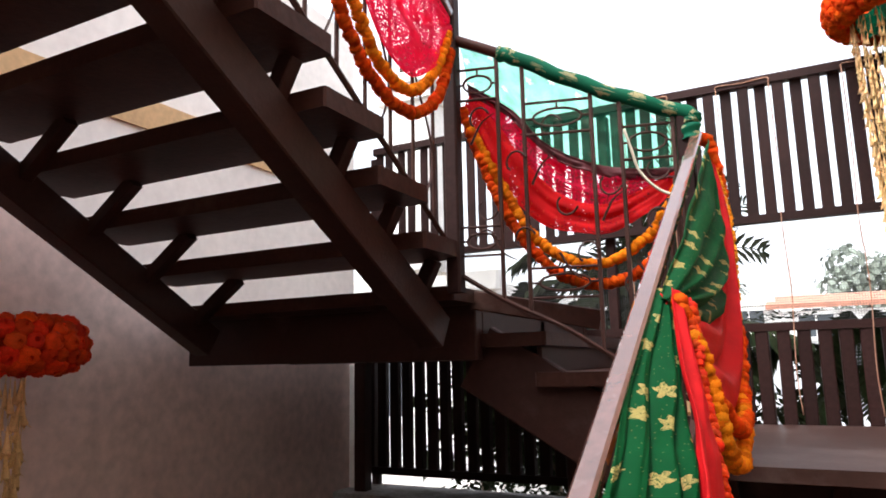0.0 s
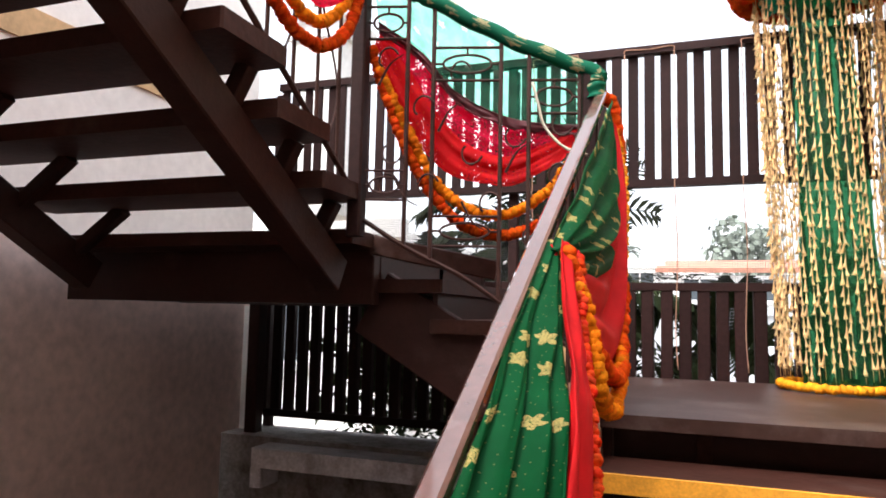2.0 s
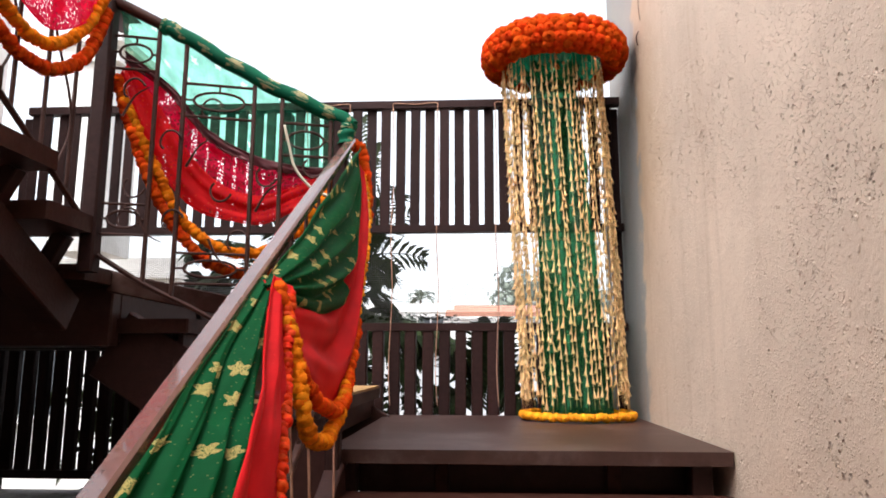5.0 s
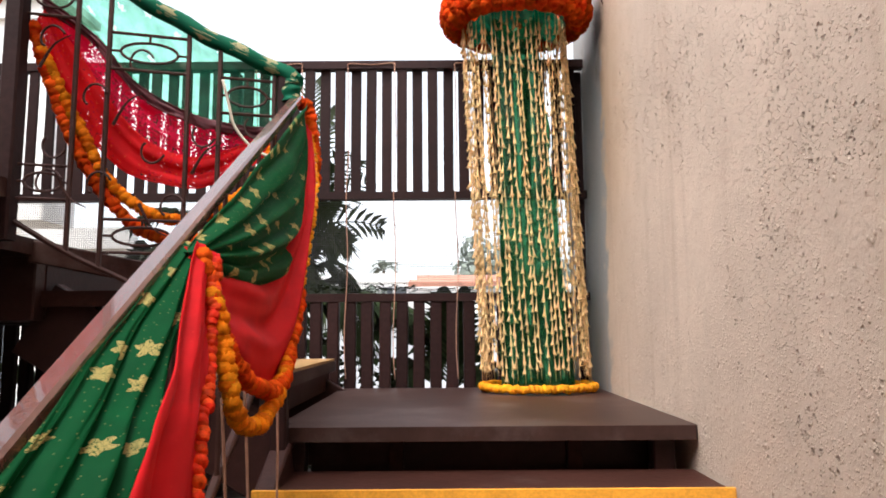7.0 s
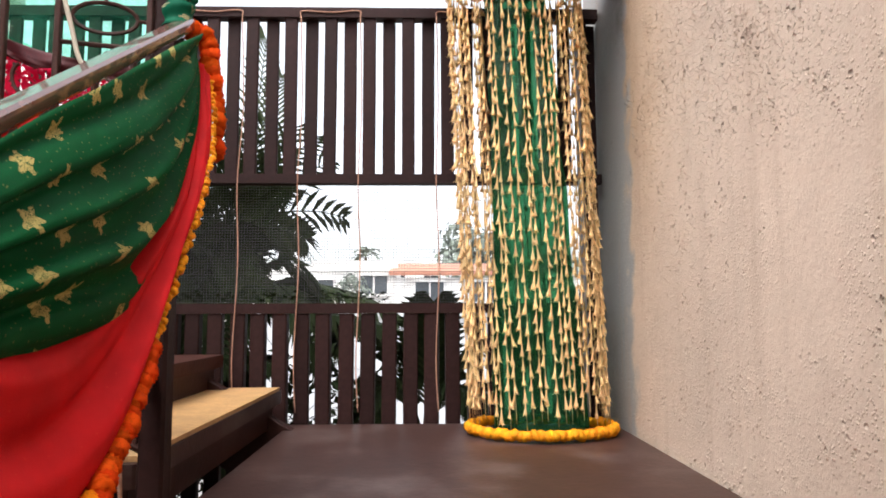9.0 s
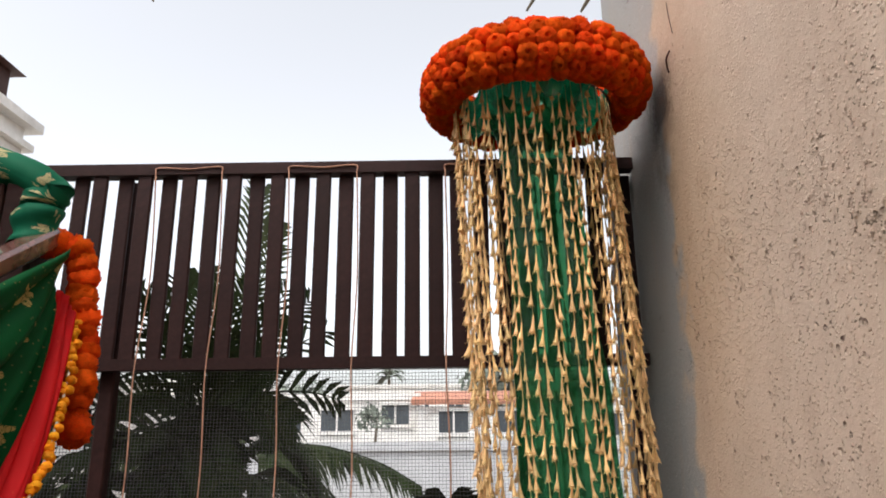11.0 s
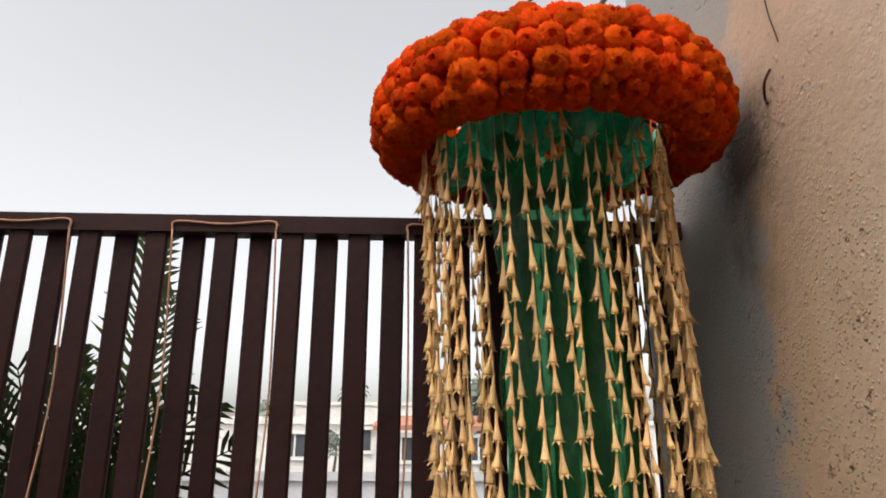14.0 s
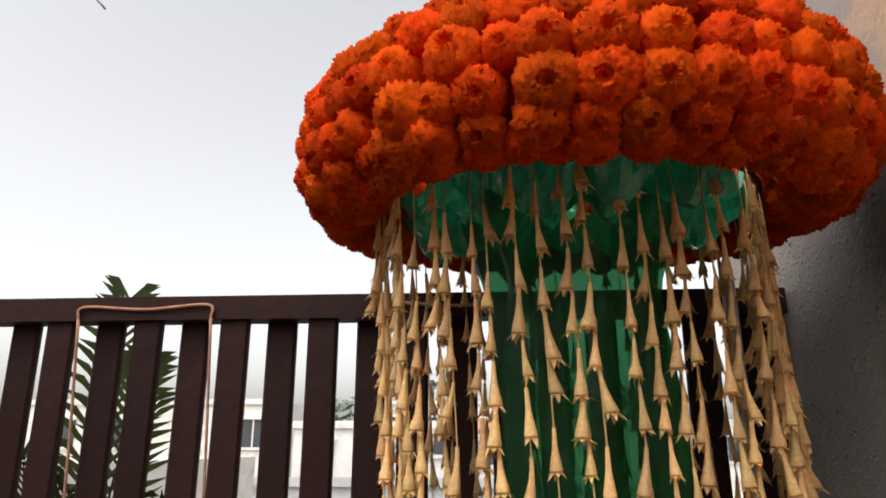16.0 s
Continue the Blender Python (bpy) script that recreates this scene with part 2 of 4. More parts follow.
BROWN = material("brown_painted_steel", (0.034, 0.0125, 0.0098), rough=0.5, spec=0.22, vary=0.22, scale=4, bump=0.12, bump_scale=90, dirt=(0.07, 0.04, 0.033), dirt_at=0.68)
RAIL = material("glossy_brown_rail", (0.12, 0.046, 0.034), rough=0.25, vary=0.2, scale=5, bump=0.04, dirt=(0.20, 0.11, 0.09), dirt_at=0.66, dirt_scale=9, coat=1.0, spec=0.8)
IRON = material("wrought_iron", (0.050, 0.020, 0.015), rough=0.55, spec=0.2, vary=0.25, scale=20, bump=0.15, bump_scale=200)
TREAD = material("stained_wood_tread", (0.044, 0.0155, 0.011), rough=0.55, spec=0.15, vary=0.3, scale=5, bump=0.15, bump_scale=50, dirt=(0.09, 0.055, 0.045), dirt_at=0.66)
SLAT = material("fence_slat_wood", (0.0215, 0.0085, 0.0075), rough=0.6, vary=0.25, scale=6, bump=0.12, bump_scale=80, random_value=0.2, spec=0.14)
DECK = material("brown_deck", (0.042, 0.020, 0.0158), rough=0.42, spec=0.22, vary=0.25, scale=3, bump=0.08, bump_scale=70, dirt=(0.085, 0.058, 0.052), dirt_at=0.6)
YELLOW = material("yellow_edge_paint", (0.75, 0.33, 0.03), rough=0.5, vary=0.2, scale=14, bump=0.1, dirt=(0.3, 0.14, 0.03), dirt_at=0.68)
PLYWOOD = material("bare_board_top", (0.42, 0.24, 0.10), rough=0.45, vary=0.25, scale=10, bump=0.1)
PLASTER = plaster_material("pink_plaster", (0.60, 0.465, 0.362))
CONCRETE = material("weathered_concrete", (0.30, 0.28, 0.27), rough=0.85, vary=0.3, scale=5, bump=0.4, bump_scale=60, dirt=(0.11, 0.085, 0.07), dirt_at=0.55, dirt_scale=5)
FLOOR = material("floor_tile", (0.09, 0.06, 0.048), rough=0.5, vary=0.15, scale=3, bump=0.08, random_value=0.08)
WHITEWASH = material("whitewashed_wall", (0.72, 0.70, 0.67), rough=0.8, vary=0.1, scale=2, bump=0.1, dirt=(0.5, 0.47, 0.43), dirt_at=0.62, dirt_scale=1.5)
GREYWALL = material("grey_wall", (0.45, 0.46, 0.48), rough=0.8, vary=0.12, scale=1.5)
REDROOF = material("red_tile_roof", (0.45, 0.20, 0.13), rough=0.7, vary=0.25, scale=3)
GLASS = material("dark_window", (0.06, 0.07, 0.08), rough=0.15, vary=0.2, scale=2)
EARTH = material("dusty_ground", (0.22, 0.18, 0.14), rough=0.9, vary=0.3, scale=0.4)
LEAF = material("palm_leaf", (0.020, 0.028, 0.011), rough=0.7, spec=0.05, vary=0.3, scale=8, trans=0.08, random_value=0.35, random_hue=0.02, island=True)
YOUNG = material("young_palm_leaf", (0.045, 0.065, 0.014), rough=0.45, vary=0.3, scale=8, trans=0.3, random_value=0.3, island=True)
BARK = material("palm_bark", (0.10, 0.075, 0.05), rough=0.9, vary=0.4, scale=12, bump=0.6)
# far foliage: base colour paled to stand in for haze
HAZED_LEAF = material("hazed_leaf", (0.19, 0.22, 0.18), rough=0.7, vary=0.3, scale=2, random_value=0.3, island=True)
MARI = material("orange_marigold", (0.84, 0.098, 0.008), rough=0.85, vary=0.25, scale=60, bump=0.2, bump_scale=420, trans=0.42, random_hue=0.006, random_value=0.2, spec=0.05)
MARI_RED = material("deep_orange_marigold", (0.80, 0.055, 0.006), rough=0.65, vary=0.3, scale=40, trans=0.25, random_hue=0.006, random_value=0.25, spec=0.2)
MARI_YEL = material("yellow_marigold", (0.92, 0.36, 0.010), rough=0.65, vary=0.3, scale=40, trans=0.25, random_hue=0.008, random_value=0.2, spec=0.2)
MARI_AMB = material("amber_marigold", (0.86, 0.235, 0.006), rough=0.75, vary=0.3, scale=40, trans=0.25, random_hue=0.008, random_value=0.2, spec=0.08)
TUBE = material("tuberose_petal", (0.83, 0.56, 0.265), rough=0.55, vary=0.22, scale=30, trans=0.3, random_hue=0.008, random_value=0.22, island=True, spec=0.3)
TUBE_ONE = material("tuberose_petal_single", (0.83, 0.555, 0.255), rough=0.55, vary=0.25, scale=30, trans=0.3, random_hue=0.008, random_value=0.22, spec=0.3)
THREAD = material("cotton_thread", (0.55, 0.48, 0.38), rough=0.8, vary=0.1, scale=20)
TWINE = material("jute_twine", (0.38, 0.20, 0.13), rough=0.9, vary=0.3, scale=60, bump=0.3, bump_scale=300)
FOIL = material("green_foil", (0.008, 0.20, 0.10), rough=0.12, vary=0.5, scale=14, bump=0.5, bump_scale=20, trans=0.18, coat=0.6)
NETGREEN = material("green_net_tube", (0.008, 0.095, 0.032), rough=0.4, vary=0.5, scale=10, bump=0.9, bump_scale=14, trans=0.35, thin=0.38)
WIRE = material("galvanised_wire", (0.055, 0.055, 0.055), rough=0.7, metal=0.1, vary=0.2)
CONDUIT = material("grey_conduit", (0.45, 0.45, 0.5), rough=0.45, vary=0.15, scale=6)
BAMBOO = material("dry_bamboo", (0.20, 0.17, 0.12), rough=0.6, vary=0.4, scale=20, bump=0.2)
GREEN = brocade_material("green_brocade", (0.003, 0.088, 0.024), (0.52, 0.41, 0.14), 10.5, 0.0, 0.21)
GREENWRAP = brocade_material("green_wrap", (0.012, 0.16, 0.085), (0.60, 0.52, 0.28), 12, 0.0, 0.25, dots=False)
TEAL = brocade_material("teal_sheer", (0.05, 0.33, 0.21), (0.25, 0.42, 0.3), 8, 0.84, 0.12, tone=0.36)
PINK = brocade_material("pink_sheer", (0.84, 0.014, 0.10), (0.85, 0.25, 0.35), 30, 0.24, 0.08, tone=0.85, holes=0.45, glow=0.62)
REDGAUZE = brocade_material("red_gauze", (0.80, 0.022, 0.03), (0.85, 0.12, 0.05), 26, 0.10, 0.10, tone=0.85, holes=0.02, glow=0.55)
RED = brocade_material("red_silk", (0.70, 0.018, 0.022), (0.74, 0.04, 0.03), 30, 0.0, 0.05, dots=False)


# ---- geometry helpers ----
class Geo:
    """Collects vertices and faces of one mesh."""

    def __init__(self):
        self.v, self.f, self.uv = [], [], None

    def add(self, verts, faces):
        k = len(self.v)
        self.v += [tuple(p) for p in verts]
        self.f += [tuple(i + k for i in q) for q in faces]
        return self

    def bar(self, p0, p1, w, h, ch=0.004, up=(0, 0, 1)):
        """A chamfered bar from p0 to p1, w wide and h high."""
        p0, p1 = Vector(p0), Vector(p1)
        d = (p1 - p0).normalized()
        s = d.cross(Vector(up)).normalized()
        u = s.cross(d)
        c = min(ch, 0.45 * w, 0.45 * h)
        a, b = w / 2, h / 2
        prof = [(-a + c, -b), (a - c, -b), (a, -b + c), (a, b - c), (a - c, b), (-a + c, b), (-a, b - c), (-a, -b + c)]
        ring = lambda p: [p + s * x + u * y for x, y in prof]
        faces = [(i, (i + 1) % 8, 8 + (i + 1) % 8, 8 + i) for i in range(8)]
        return self.add(ring(p0) + ring(p1), faces + [tuple(range(7, -1, -1)), tuple(range(8, 16))])

    def block(self, x0, x1, y0, y1, z0, z1, ch=0.004):
        c = (x0 + x1) / 2, (y0 + y1) / 2
        return self.bar((c[0], c[1], z0), (c[0], c[1], z1), x1 - x0, y1 - y0, ch, up=(0, 1, 0))

    def tube(self, pts, r, n=8, closed=False):
        pts = [Vector(p) for p in pts]
        m = len(pts)
        radius = r if callable(r) else (lambda s: r)
        verts, ref = [], None
        for i, p in enumerate(pts):
            a, b = (pts[i - 1], pts[(i + 1) % m]) if closed else (pts[max(i - 1, 0)], pts[min(i + 1, m - 1)])
            d = (b - a).normalized()
            if ref is None:
                ref = d.orthogonal().normalized()
            ref = (ref - d * ref.dot(d)).normalized()
            side = d.cross(ref)
            k = radius(i / max(m - 1, 1))
            verts += [p + (ref * math.cos(t) + side * math.sin(t)) * k for t in (2 * math.pi * j / n for j in range(n))]
        faces = []
        for i in range(m if closed else m - 1):
            i2 = (i + 1) % m
            faces += [(i * n + j, i * n + (j + 1) % n, i2 * n + (j + 1) % n, i2 * n + j) for j in range(n)]
        if not closed:
            faces += [tuple(range(n - 1, -1, -1)), tuple((m - 1) * n + j for j in range(n))]
        return self.add(verts, faces)

    def grid(self, fn, nu, nv, uv=None):
        """A sheet fn(u, v) with nu x nv cells; uv(u, v) gives its cloth coordinates."""
        k = len(self.v)
        self.v += [tuple(fn(i / nu, j / nv)) for j in range(nv + 1) for i in range(nu + 1)]
        for j in range(nv):
            for i in range(nu):
                a = k + j * (nu + 1) + i
                self.f.append((a, a + 1, a + nu + 2, a + nu + 1))
        if uv:
            self.uv = [uv(i / nu, j / nv) for j in range(nv + 1) for i in range(nu + 1)]
        return self

    def mesh(self, name, mat, smooth=False):
        me = bpy.data.meshes.new(name)
        me.from_pydata(self.v, [], self.f)
        if self.uv:
            layer = me.uv_layers.new(name="UVMap")
            for loop in me.loops:
                layer.data[loop.index].uv = self.uv[loop.vertex_index]
        me.materials.append(mat)
        if smooth:
            me.polygons.foreach_set("use_smooth", [True] * len(me.polygons))
        me.update()
        return me


def base(name, x, y, z, label, category, group="", kind=""):
    """An empty at a thing's foot, that carries its parts."""
    ob = new(name)
    ob.empty_display_size = 0.05
    ob.matrix_world = pose(x, y, z)
    return tagged(ob, label, category, group, kind)


def attach(ob, parent):
    ob.parent = parent
    top, m = parent, Matrix()
    chain = []
    while top:
        chain.append(top)
        top = top.parent
    for o in reversed(chain):
        m = m @ o.matrix_parent_inverse @ o.matrix_basis
    ob.matrix_parent_inverse = m.inverted()
    return ob


def part(name, geo, mat, parent, label="", smooth=False):
    """One mesh object of a thing, built in world coordinates."""
    return tagged(attach(new(name, geo.mesh(name, mat, smooth)), parent), label)


def thing(name, geo, mat, label, category, group="", kind="", smooth=False):
    return tagged(new(name, geo.mesh(name, mat, smooth)), label, category, group, kind)


def placed(name, me, parent, m, label=""):
    """A piece that shares a mesh, at the world pose m."""
    ob = attach(new(name, me), parent)
    ob.matrix_basis = m
    return tagged(ob, label)


def spline(pts, n):
    """A smooth line of n + 1 points through pts."""
    pts = [Vector(p) for p in pts]
    out, m = [], len(pts) - 1
    for i in range(n + 1):
        s = i / n * m
        k = min(int(s), m - 1)
        t = s - k
        p0, p1, p2, p3 = pts[max(k - 1, 0)], pts[k], pts[k + 1], pts[min(k + 2, m)]
        out.append(0.5 * ((2 * p1) + (p2 - p0) * t + (2 * p0 - 5 * p1 + 4 * p2 - p3) * t * t + (3 * p1 - p0 - 3 * p2 + p3) * t ** 3))
    return out


def even(pts, step):
    """Points along a spline at even steps, with the directions there."""
    fine = spline(pts, 40 * (len(pts) - 1))
    out, left = [], 0.0
    for a, b in zip(fine, fine[1:]):
        d = (b - a).length
        while left <= d and d > 0:
            out.append((a + (b - a) * (left / d), (b - a).normalized()))
            left += step
        left -= d
    return out


# ---- setting ----
FLOOR_Z, DECK_Z, RISE, GOING = -0.08, 0.935, 0.145, 0.27
WALL_X, WEST_X, FENCE_Y = 1.137, -2.55, 3.92

ground = thing("ground", Geo().grid(lambda u, v: (-400 + 800 * u, -300 + 1100 * v, -3.2 + 0.3 * noise.noise((u * 60, v * 60, 0))), 60, 60), EARTH,
               "dusty brown ground far below the terrace", "ground", kind="structure")
thing("floor", Geo().block(WEST_X - 0.2, WALL_X + 0.2, -3.0, 3.95, FLOOR_Z - 0.25, FLOOR_Z), FLOOR, "brownish tiled terrace floor below the stairs", "floor", kind="structure")
wall_e = Geo().grid(lambda u, v: (WALL_X + 0.004 * noise.noise((u * 9, v * 9, 3.0)), -3.0 + 7.2 * u, -0.4 + 4.9 * v), 60, 50)
wall_e.block(WALL_X + 0.01, WALL_X + 0.24, -3.0, 4.199, -0.4, 4.5, 0.006)
thing("wall_east", wall_e, PLASTER, "tall pinkish beige plaster wall with rough stipple, grey corner strip, stain and painted ring shade", "wall", kind="structure", smooth=False)
rg = random.Random(91)
crumbs = Geo()
while len(crumbs.f) < 5 * 6500:
    y, z = rg.uniform(-0.2, 3.45), rg.uniform(0.75, 3.6)
    thick = 0.22 + 1.0 * noise.noise((y * 2.3, z * 1.6, 4.0)) + 0.7 * noise.noise((y * 11, z * 11, 1.0)) + 0.16 * max(0.0, 1.9 - y) + (0.20 * math.exp(-((y - 2.95) / 0.35) ** 2) if z > 2.0 else 0.0)
    if rg.random() > max(0.02, thick):
        continue
    r, turn0, long = rg.uniform(0.002, 0.0058) * (1.15 if y > 2.3 and z > 2.0 else 1.0), rg.uniform(0, 6.3), rg.uniform(0.9, 1.9)
    ring = []
    for j in range(5):
        t = turn0 + 2 * math.pi * j / 5
        k = r * rg.uniform(0.7, 1.25)
        ring.append((WALL_X - 0.0005, y + k * math.cos(t), z + k * long * math.sin(t)))
    crumbs.add(ring + [(WALL_X - 0.0015 - r * rg.uniform(0.35, 0.65), y + rg.uniform(-0.3, 0.3) * r, z - 0.2 * r)], [(j, (j + 1) % 5, 5) for j in range(5)])
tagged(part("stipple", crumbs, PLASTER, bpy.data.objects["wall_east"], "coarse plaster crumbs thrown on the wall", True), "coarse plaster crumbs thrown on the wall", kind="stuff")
# one wall in two tones: stair shade put into the lower part's colour
shade_outline = [(-3.0, -0.4), (3.88, -0.4), (3.88, 1.30), (2.9, 1.30), (-3.0, 4.69)]
thing("wall_west", Geo().add([(x, y, z) for x in (WEST_X - 0.22, WEST_X) for y, z in shade_outline], [(4, 3, 2, 1, 0), (5, 6, 7, 8, 9)] + [(i, (i + 1) % 5, 5 + (i + 1) % 5, 5 + i) for i in range(5)]),
      material("shade_toned_lower_wall", (0.72, 0.54, 0.49), rough=0.3, vary=0.2, scale=2, bump=0.1), "lower part of the west wall, toned browner for the shade beneath the stairs", "wall", kind="structure")
# same wall above the stair line, coloured paler as if sky-lit
thing("wall_west_upper", Geo().block(WEST_X - 0.22, WEST_X - 0.004, -3.0, 3.872, 1.28, 3.6, 0.01), material("light_toned_upper_wall", (0.88, 0.83, 0.79), rough=0.8, vary=0.08, scale=2, bump=0.1), "upper part of the west wall beside the stairs, toned paler for the sky light", "wall", kind="structure")
# added tan strip: a band of light and shade given as colour
thing("trim", Geo().block(WEST_X - 0.003, WEST_X + 0.012, -3.0, 3.86, 2.385, 2.535, 0.004), material("tan_light_band", (0.62, 0.40, 0.20), rough=0.7, vary=0.15, scale=4), "tan strip standing in for a band of light and shade along the pale upper wall", "trim", kind="structure")
thing("pilaster", Geo().block(WEST_X + 0.001, WEST_X + 0.06, 3.80, 3.88, 0.5, 1.27, 0.006), WHITEWASH, "pale narrow pilaster at the end of the wall", "pilaster", kind="structure")
thing("wall_south", Geo().block(WEST_X - 0.22, WALL_X + 0.24, -3.25, -3.0, -0.4, 4.5), PLASTER, "plain plaster wall closing the terrace", "wall", kind="structure")
# unseen slab, added and cut back to set how much skylight enters
thing("ceiling", Geo().block(WEST_X - 0.22, WALL_X, -3.0, -2.3, 3.55, 3.75), WHITEWASH, "plain unseen slab at upper floor height, added to shade the terrace", "ceiling", kind="structure")
plinth = Geo().block(WEST_X, -0.25, 3.62, 4.0, FLOOR_Z, 0.50, 0.012)
thing("plinth", plinth, CONCRETE, "low weathered concrete plinth under the slatted fence", "plinth", kind="structure")
thing("ledge", Geo().block(-2.19, -0.3, 3.42, 3.61, 0.37, 0.475, 0.01).block(-2.19, -2.12, 3.42, 3.61, 0.26, 0.369, 0.006), material("pale_ledge", (0.72, 0.71, 0.74), rough=0.5, vary=0.25, scale=7, dirt=(0.25, 0.2, 0.18), dirt_at=0.6),
      "pale grey cement ledge along the plinth", "ledge", kind="structure")


# ---- lower flight and landing ----
def lower_flight():
    st = base("lower_staircase", 0.45, 1.5, FLOOR_Z, "dark brown steel staircase flight with open risers and yellow nosings", "staircase")
    for k in range(1, 7):
        z, y = DECK_Z - RISE * k, 2.387 - GOING * k
        t = part("tread", Geo().block(-0.19, WALL_X - 0.004, y + 0.012, y + 0.33, z - 0.045, z, 0.006), TREAD, st)
        part("nosing", Geo().block(-0.19, WALL_X - 0.006, y - 0.004, y + 0.011, z - 0.04, z + 0.014, 0.004), YELLOW, t, "worn yellow painted nosing strip")
    for x in (-0.165,):
        part("stringer", Geo().bar((x, 0.55, -0.02 + FLOOR_Z), (x, 2.40, DECK_Z - 0.13), 0.06, 0.2, 0.006), BROWN, st)
    return st


lower_flight()
land = base("landing_platform", 0.47, 3.1, DECK_Z, "wide dark brown landing platform of the stairs", "landing")
part("deck", Geo().block(-0.20, WALL_X - 0.004, 2.387, 3.86, DECK_Z - 0.045, DECK_Z, 0.008), DECK, land)
# added dark panel that closes the shaded void under the deck
part("fascia", Geo().block(-0.18, WALL_X - 0.01, 2.92, 2.94, FLOOR_Z, DECK_Z - 0.151, 0.003), BROWN, land)
for x in (0.15, 0.75):
    part("bracket", Geo().block(x, x + 0.05, 2.55, 2.60, DECK_Z - 0.16, DECK_Z - 0.047, 0.003), TREAD, land)
for x in (-0.15, 1.05):
    for y in (2.5, 3.75):
        part("post", Geo().block(x - 0.035, x + 0.035, y - 0.035, y + 0.035, FLOOR_Z, DECK_Z - 0.046), BROWN, land)
for y in (2.6, 3.1, 3.6):
    part("joist", Geo().block(-0.18, WALL_X - 0.02, y - 0.025, y + 0.025, DECK_Z - 0.15, DECK_Z - 0.047), BROWN, land)

# short flight that turns towards the west
turn = base("turning_steps", -0.6, 3.1, DECK_Z, "short dark flight of steps rising from the landing", "staircase")
for k in range(1, 4):
    x, z = -0.229 - 0.238 * (k - 1), DECK_Z + RISE * k
    part("tread", Geo().block(x - 0.285, x, 2.40, 3.82, z - 0.05, z, 0.006), TREAD if k > 1 else DECK, turn)
    part("riser", Geo().block(x - 0.05, x - 0.03, 2.44, 3.80, z - RISE + 0.002, z - 0.052, 0.002), BROWN, turn)
part("board", Geo().block(-0.50, -0.232, 2.42, 3.80, DECK_Z + RISE + 0.001, DECK_Z + RISE + 0.013, 0.003), PLYWOOD, turn, "bare worn board on the first step")
for y in (2.46, 3.74):
    part("stringer", Geo().bar((-1.0, y, 1.285), (-0.19, y, 0.80), 0.05, 0.26, 0.005), BROWN, turn)

upper_land = base("upper_landing", -1.7, 3.0, 1.5, "dark steel landing between the two upper flights", "landing")
part("deck", Geo().block(-2.45, -0.94, 2.14, 3.84, 1.478, 1.528, 0.006), TREAD, upper_land)
for y in (2.39, 3.1, 3.8):
    part("beam", Geo().block(-2.44, -0.96, y - 0.03, y + 0.03, 1.275, 1.477, 0.005), BROWN, upper_land)
for x in (-2.40, -1.70, -0.99):
    part("cross_beam", Geo().block(x - 0.03, x + 0.03, 2.421, 3.77, 1.29, 1.462, 0.005), BROWN, upper_land)
part("edge_channel", Geo().bar((-0.95, 2.33, 1.49), (-0.50, 2.40, 1.40), 0.05, 0.07, 0.004), TREAD, upper_land)
for x in (-1.03, -2.40):
    part("post", Geo().block(x - 0.04, x + 0.04, 3.70, 3.78, FLOOR_Z, 1.288), BROWN, upper_land)
part("soffit", Geo().block(-2.42, -0.98, 2.43, 3.76, 1.278, 1.288, 0.002), BROWN, upper_land)


def upper_flight():
    st = base("upper_staircase", -1.6, 1.2, 1.5, "dark brown steel upper flight with open risers seen from below", "staircase")
    slope = 0.575
    for k in range(0, 14):
        y, z = 2.165 - 0.255 * k, 1.675 + 0.147 * k
        part("tread", Geo().block(-2.31, -0.905, y - 0.285, y, z - 0.055, z, 0.006), TREAD, st)
        for x in (-1.0, -2.11):
            zs = 1.735 - slope * (y - 0.04 - 1.66)
            part("strut", Geo().bar((x - (0.09 if x > -1.5 else 0.04), y - 0.05, zs - 0.02), (x + (0.0 if x > -1.5 else 0.155 * (z - 0.036 - zs) / 0.13), y - 0.05, z - 0.056), 0.05, 0.045, 0.003, up=(0, 1, 0)), BROWN, st)
    for x in (-1.045, -2.155):
        part("stringer", Geo().bar((x, 2.2, 1.682 - slope * 0.54), (x, -1.35, 1.682 + slope * 3.01), 0.09, 0.125, 0.005), BROWN, st)
    return st


upper_flight()

# ---- slatted fence ----
fence = base("slatted_fence", -0.7, FENCE_Y, 0.5, "tall dark brown slatted privacy fence with an open band across it", "fence")
for name, x0, x1, z0, z1 in (("top_rail", -2.42, 1.13, 2.697, 2.742), ("middle_rail", -2.42, 1.13, 1.952, 1.993), ("lower_rail", -2.53, 1.13, 1.392, 1.434), ("bottom_rail", -2.53, 1.13, 0.575, 0.62)):
    part(name, Geo().block(x0, x1, FENCE_Y - 0.03, FENCE_Y + 0.03, z0, z1, 0.006), SLAT, fence)
for x in (-2.45, -0.83, 1.10):
    part("post", Geo().block(x - 0.028, x + 0.028, FENCE_Y + 0.032, FENCE_Y + 0.082, 0.5, 2.69, 0.006), SLAT, fence)


def slat_mesh(name, h, w, d):
    return Geo().block(-w / 2, w / 2, -d / 2, d / 2, 0, h, 0.005).mesh(name, SLAT, False)


upper_slat, lower_slat = slat_mesh("slat", 0.702, 0.057, 0.018), slat_mesh("slat_low", 0.77, 0.062, 0.05)
rnd = random.Random(4)
for k in range(-29, 12):
    placed("slat", upper_slat, fence, pose(0.113 + 0.086 * k, FENCE_Y + (0.012 if k % 2 else -0.012), 1.994, 0, rnd.uniform(-0.2, 0.2), rnd.uniform(-2, 2)))
x = 0.385 - 31 * 0.0915
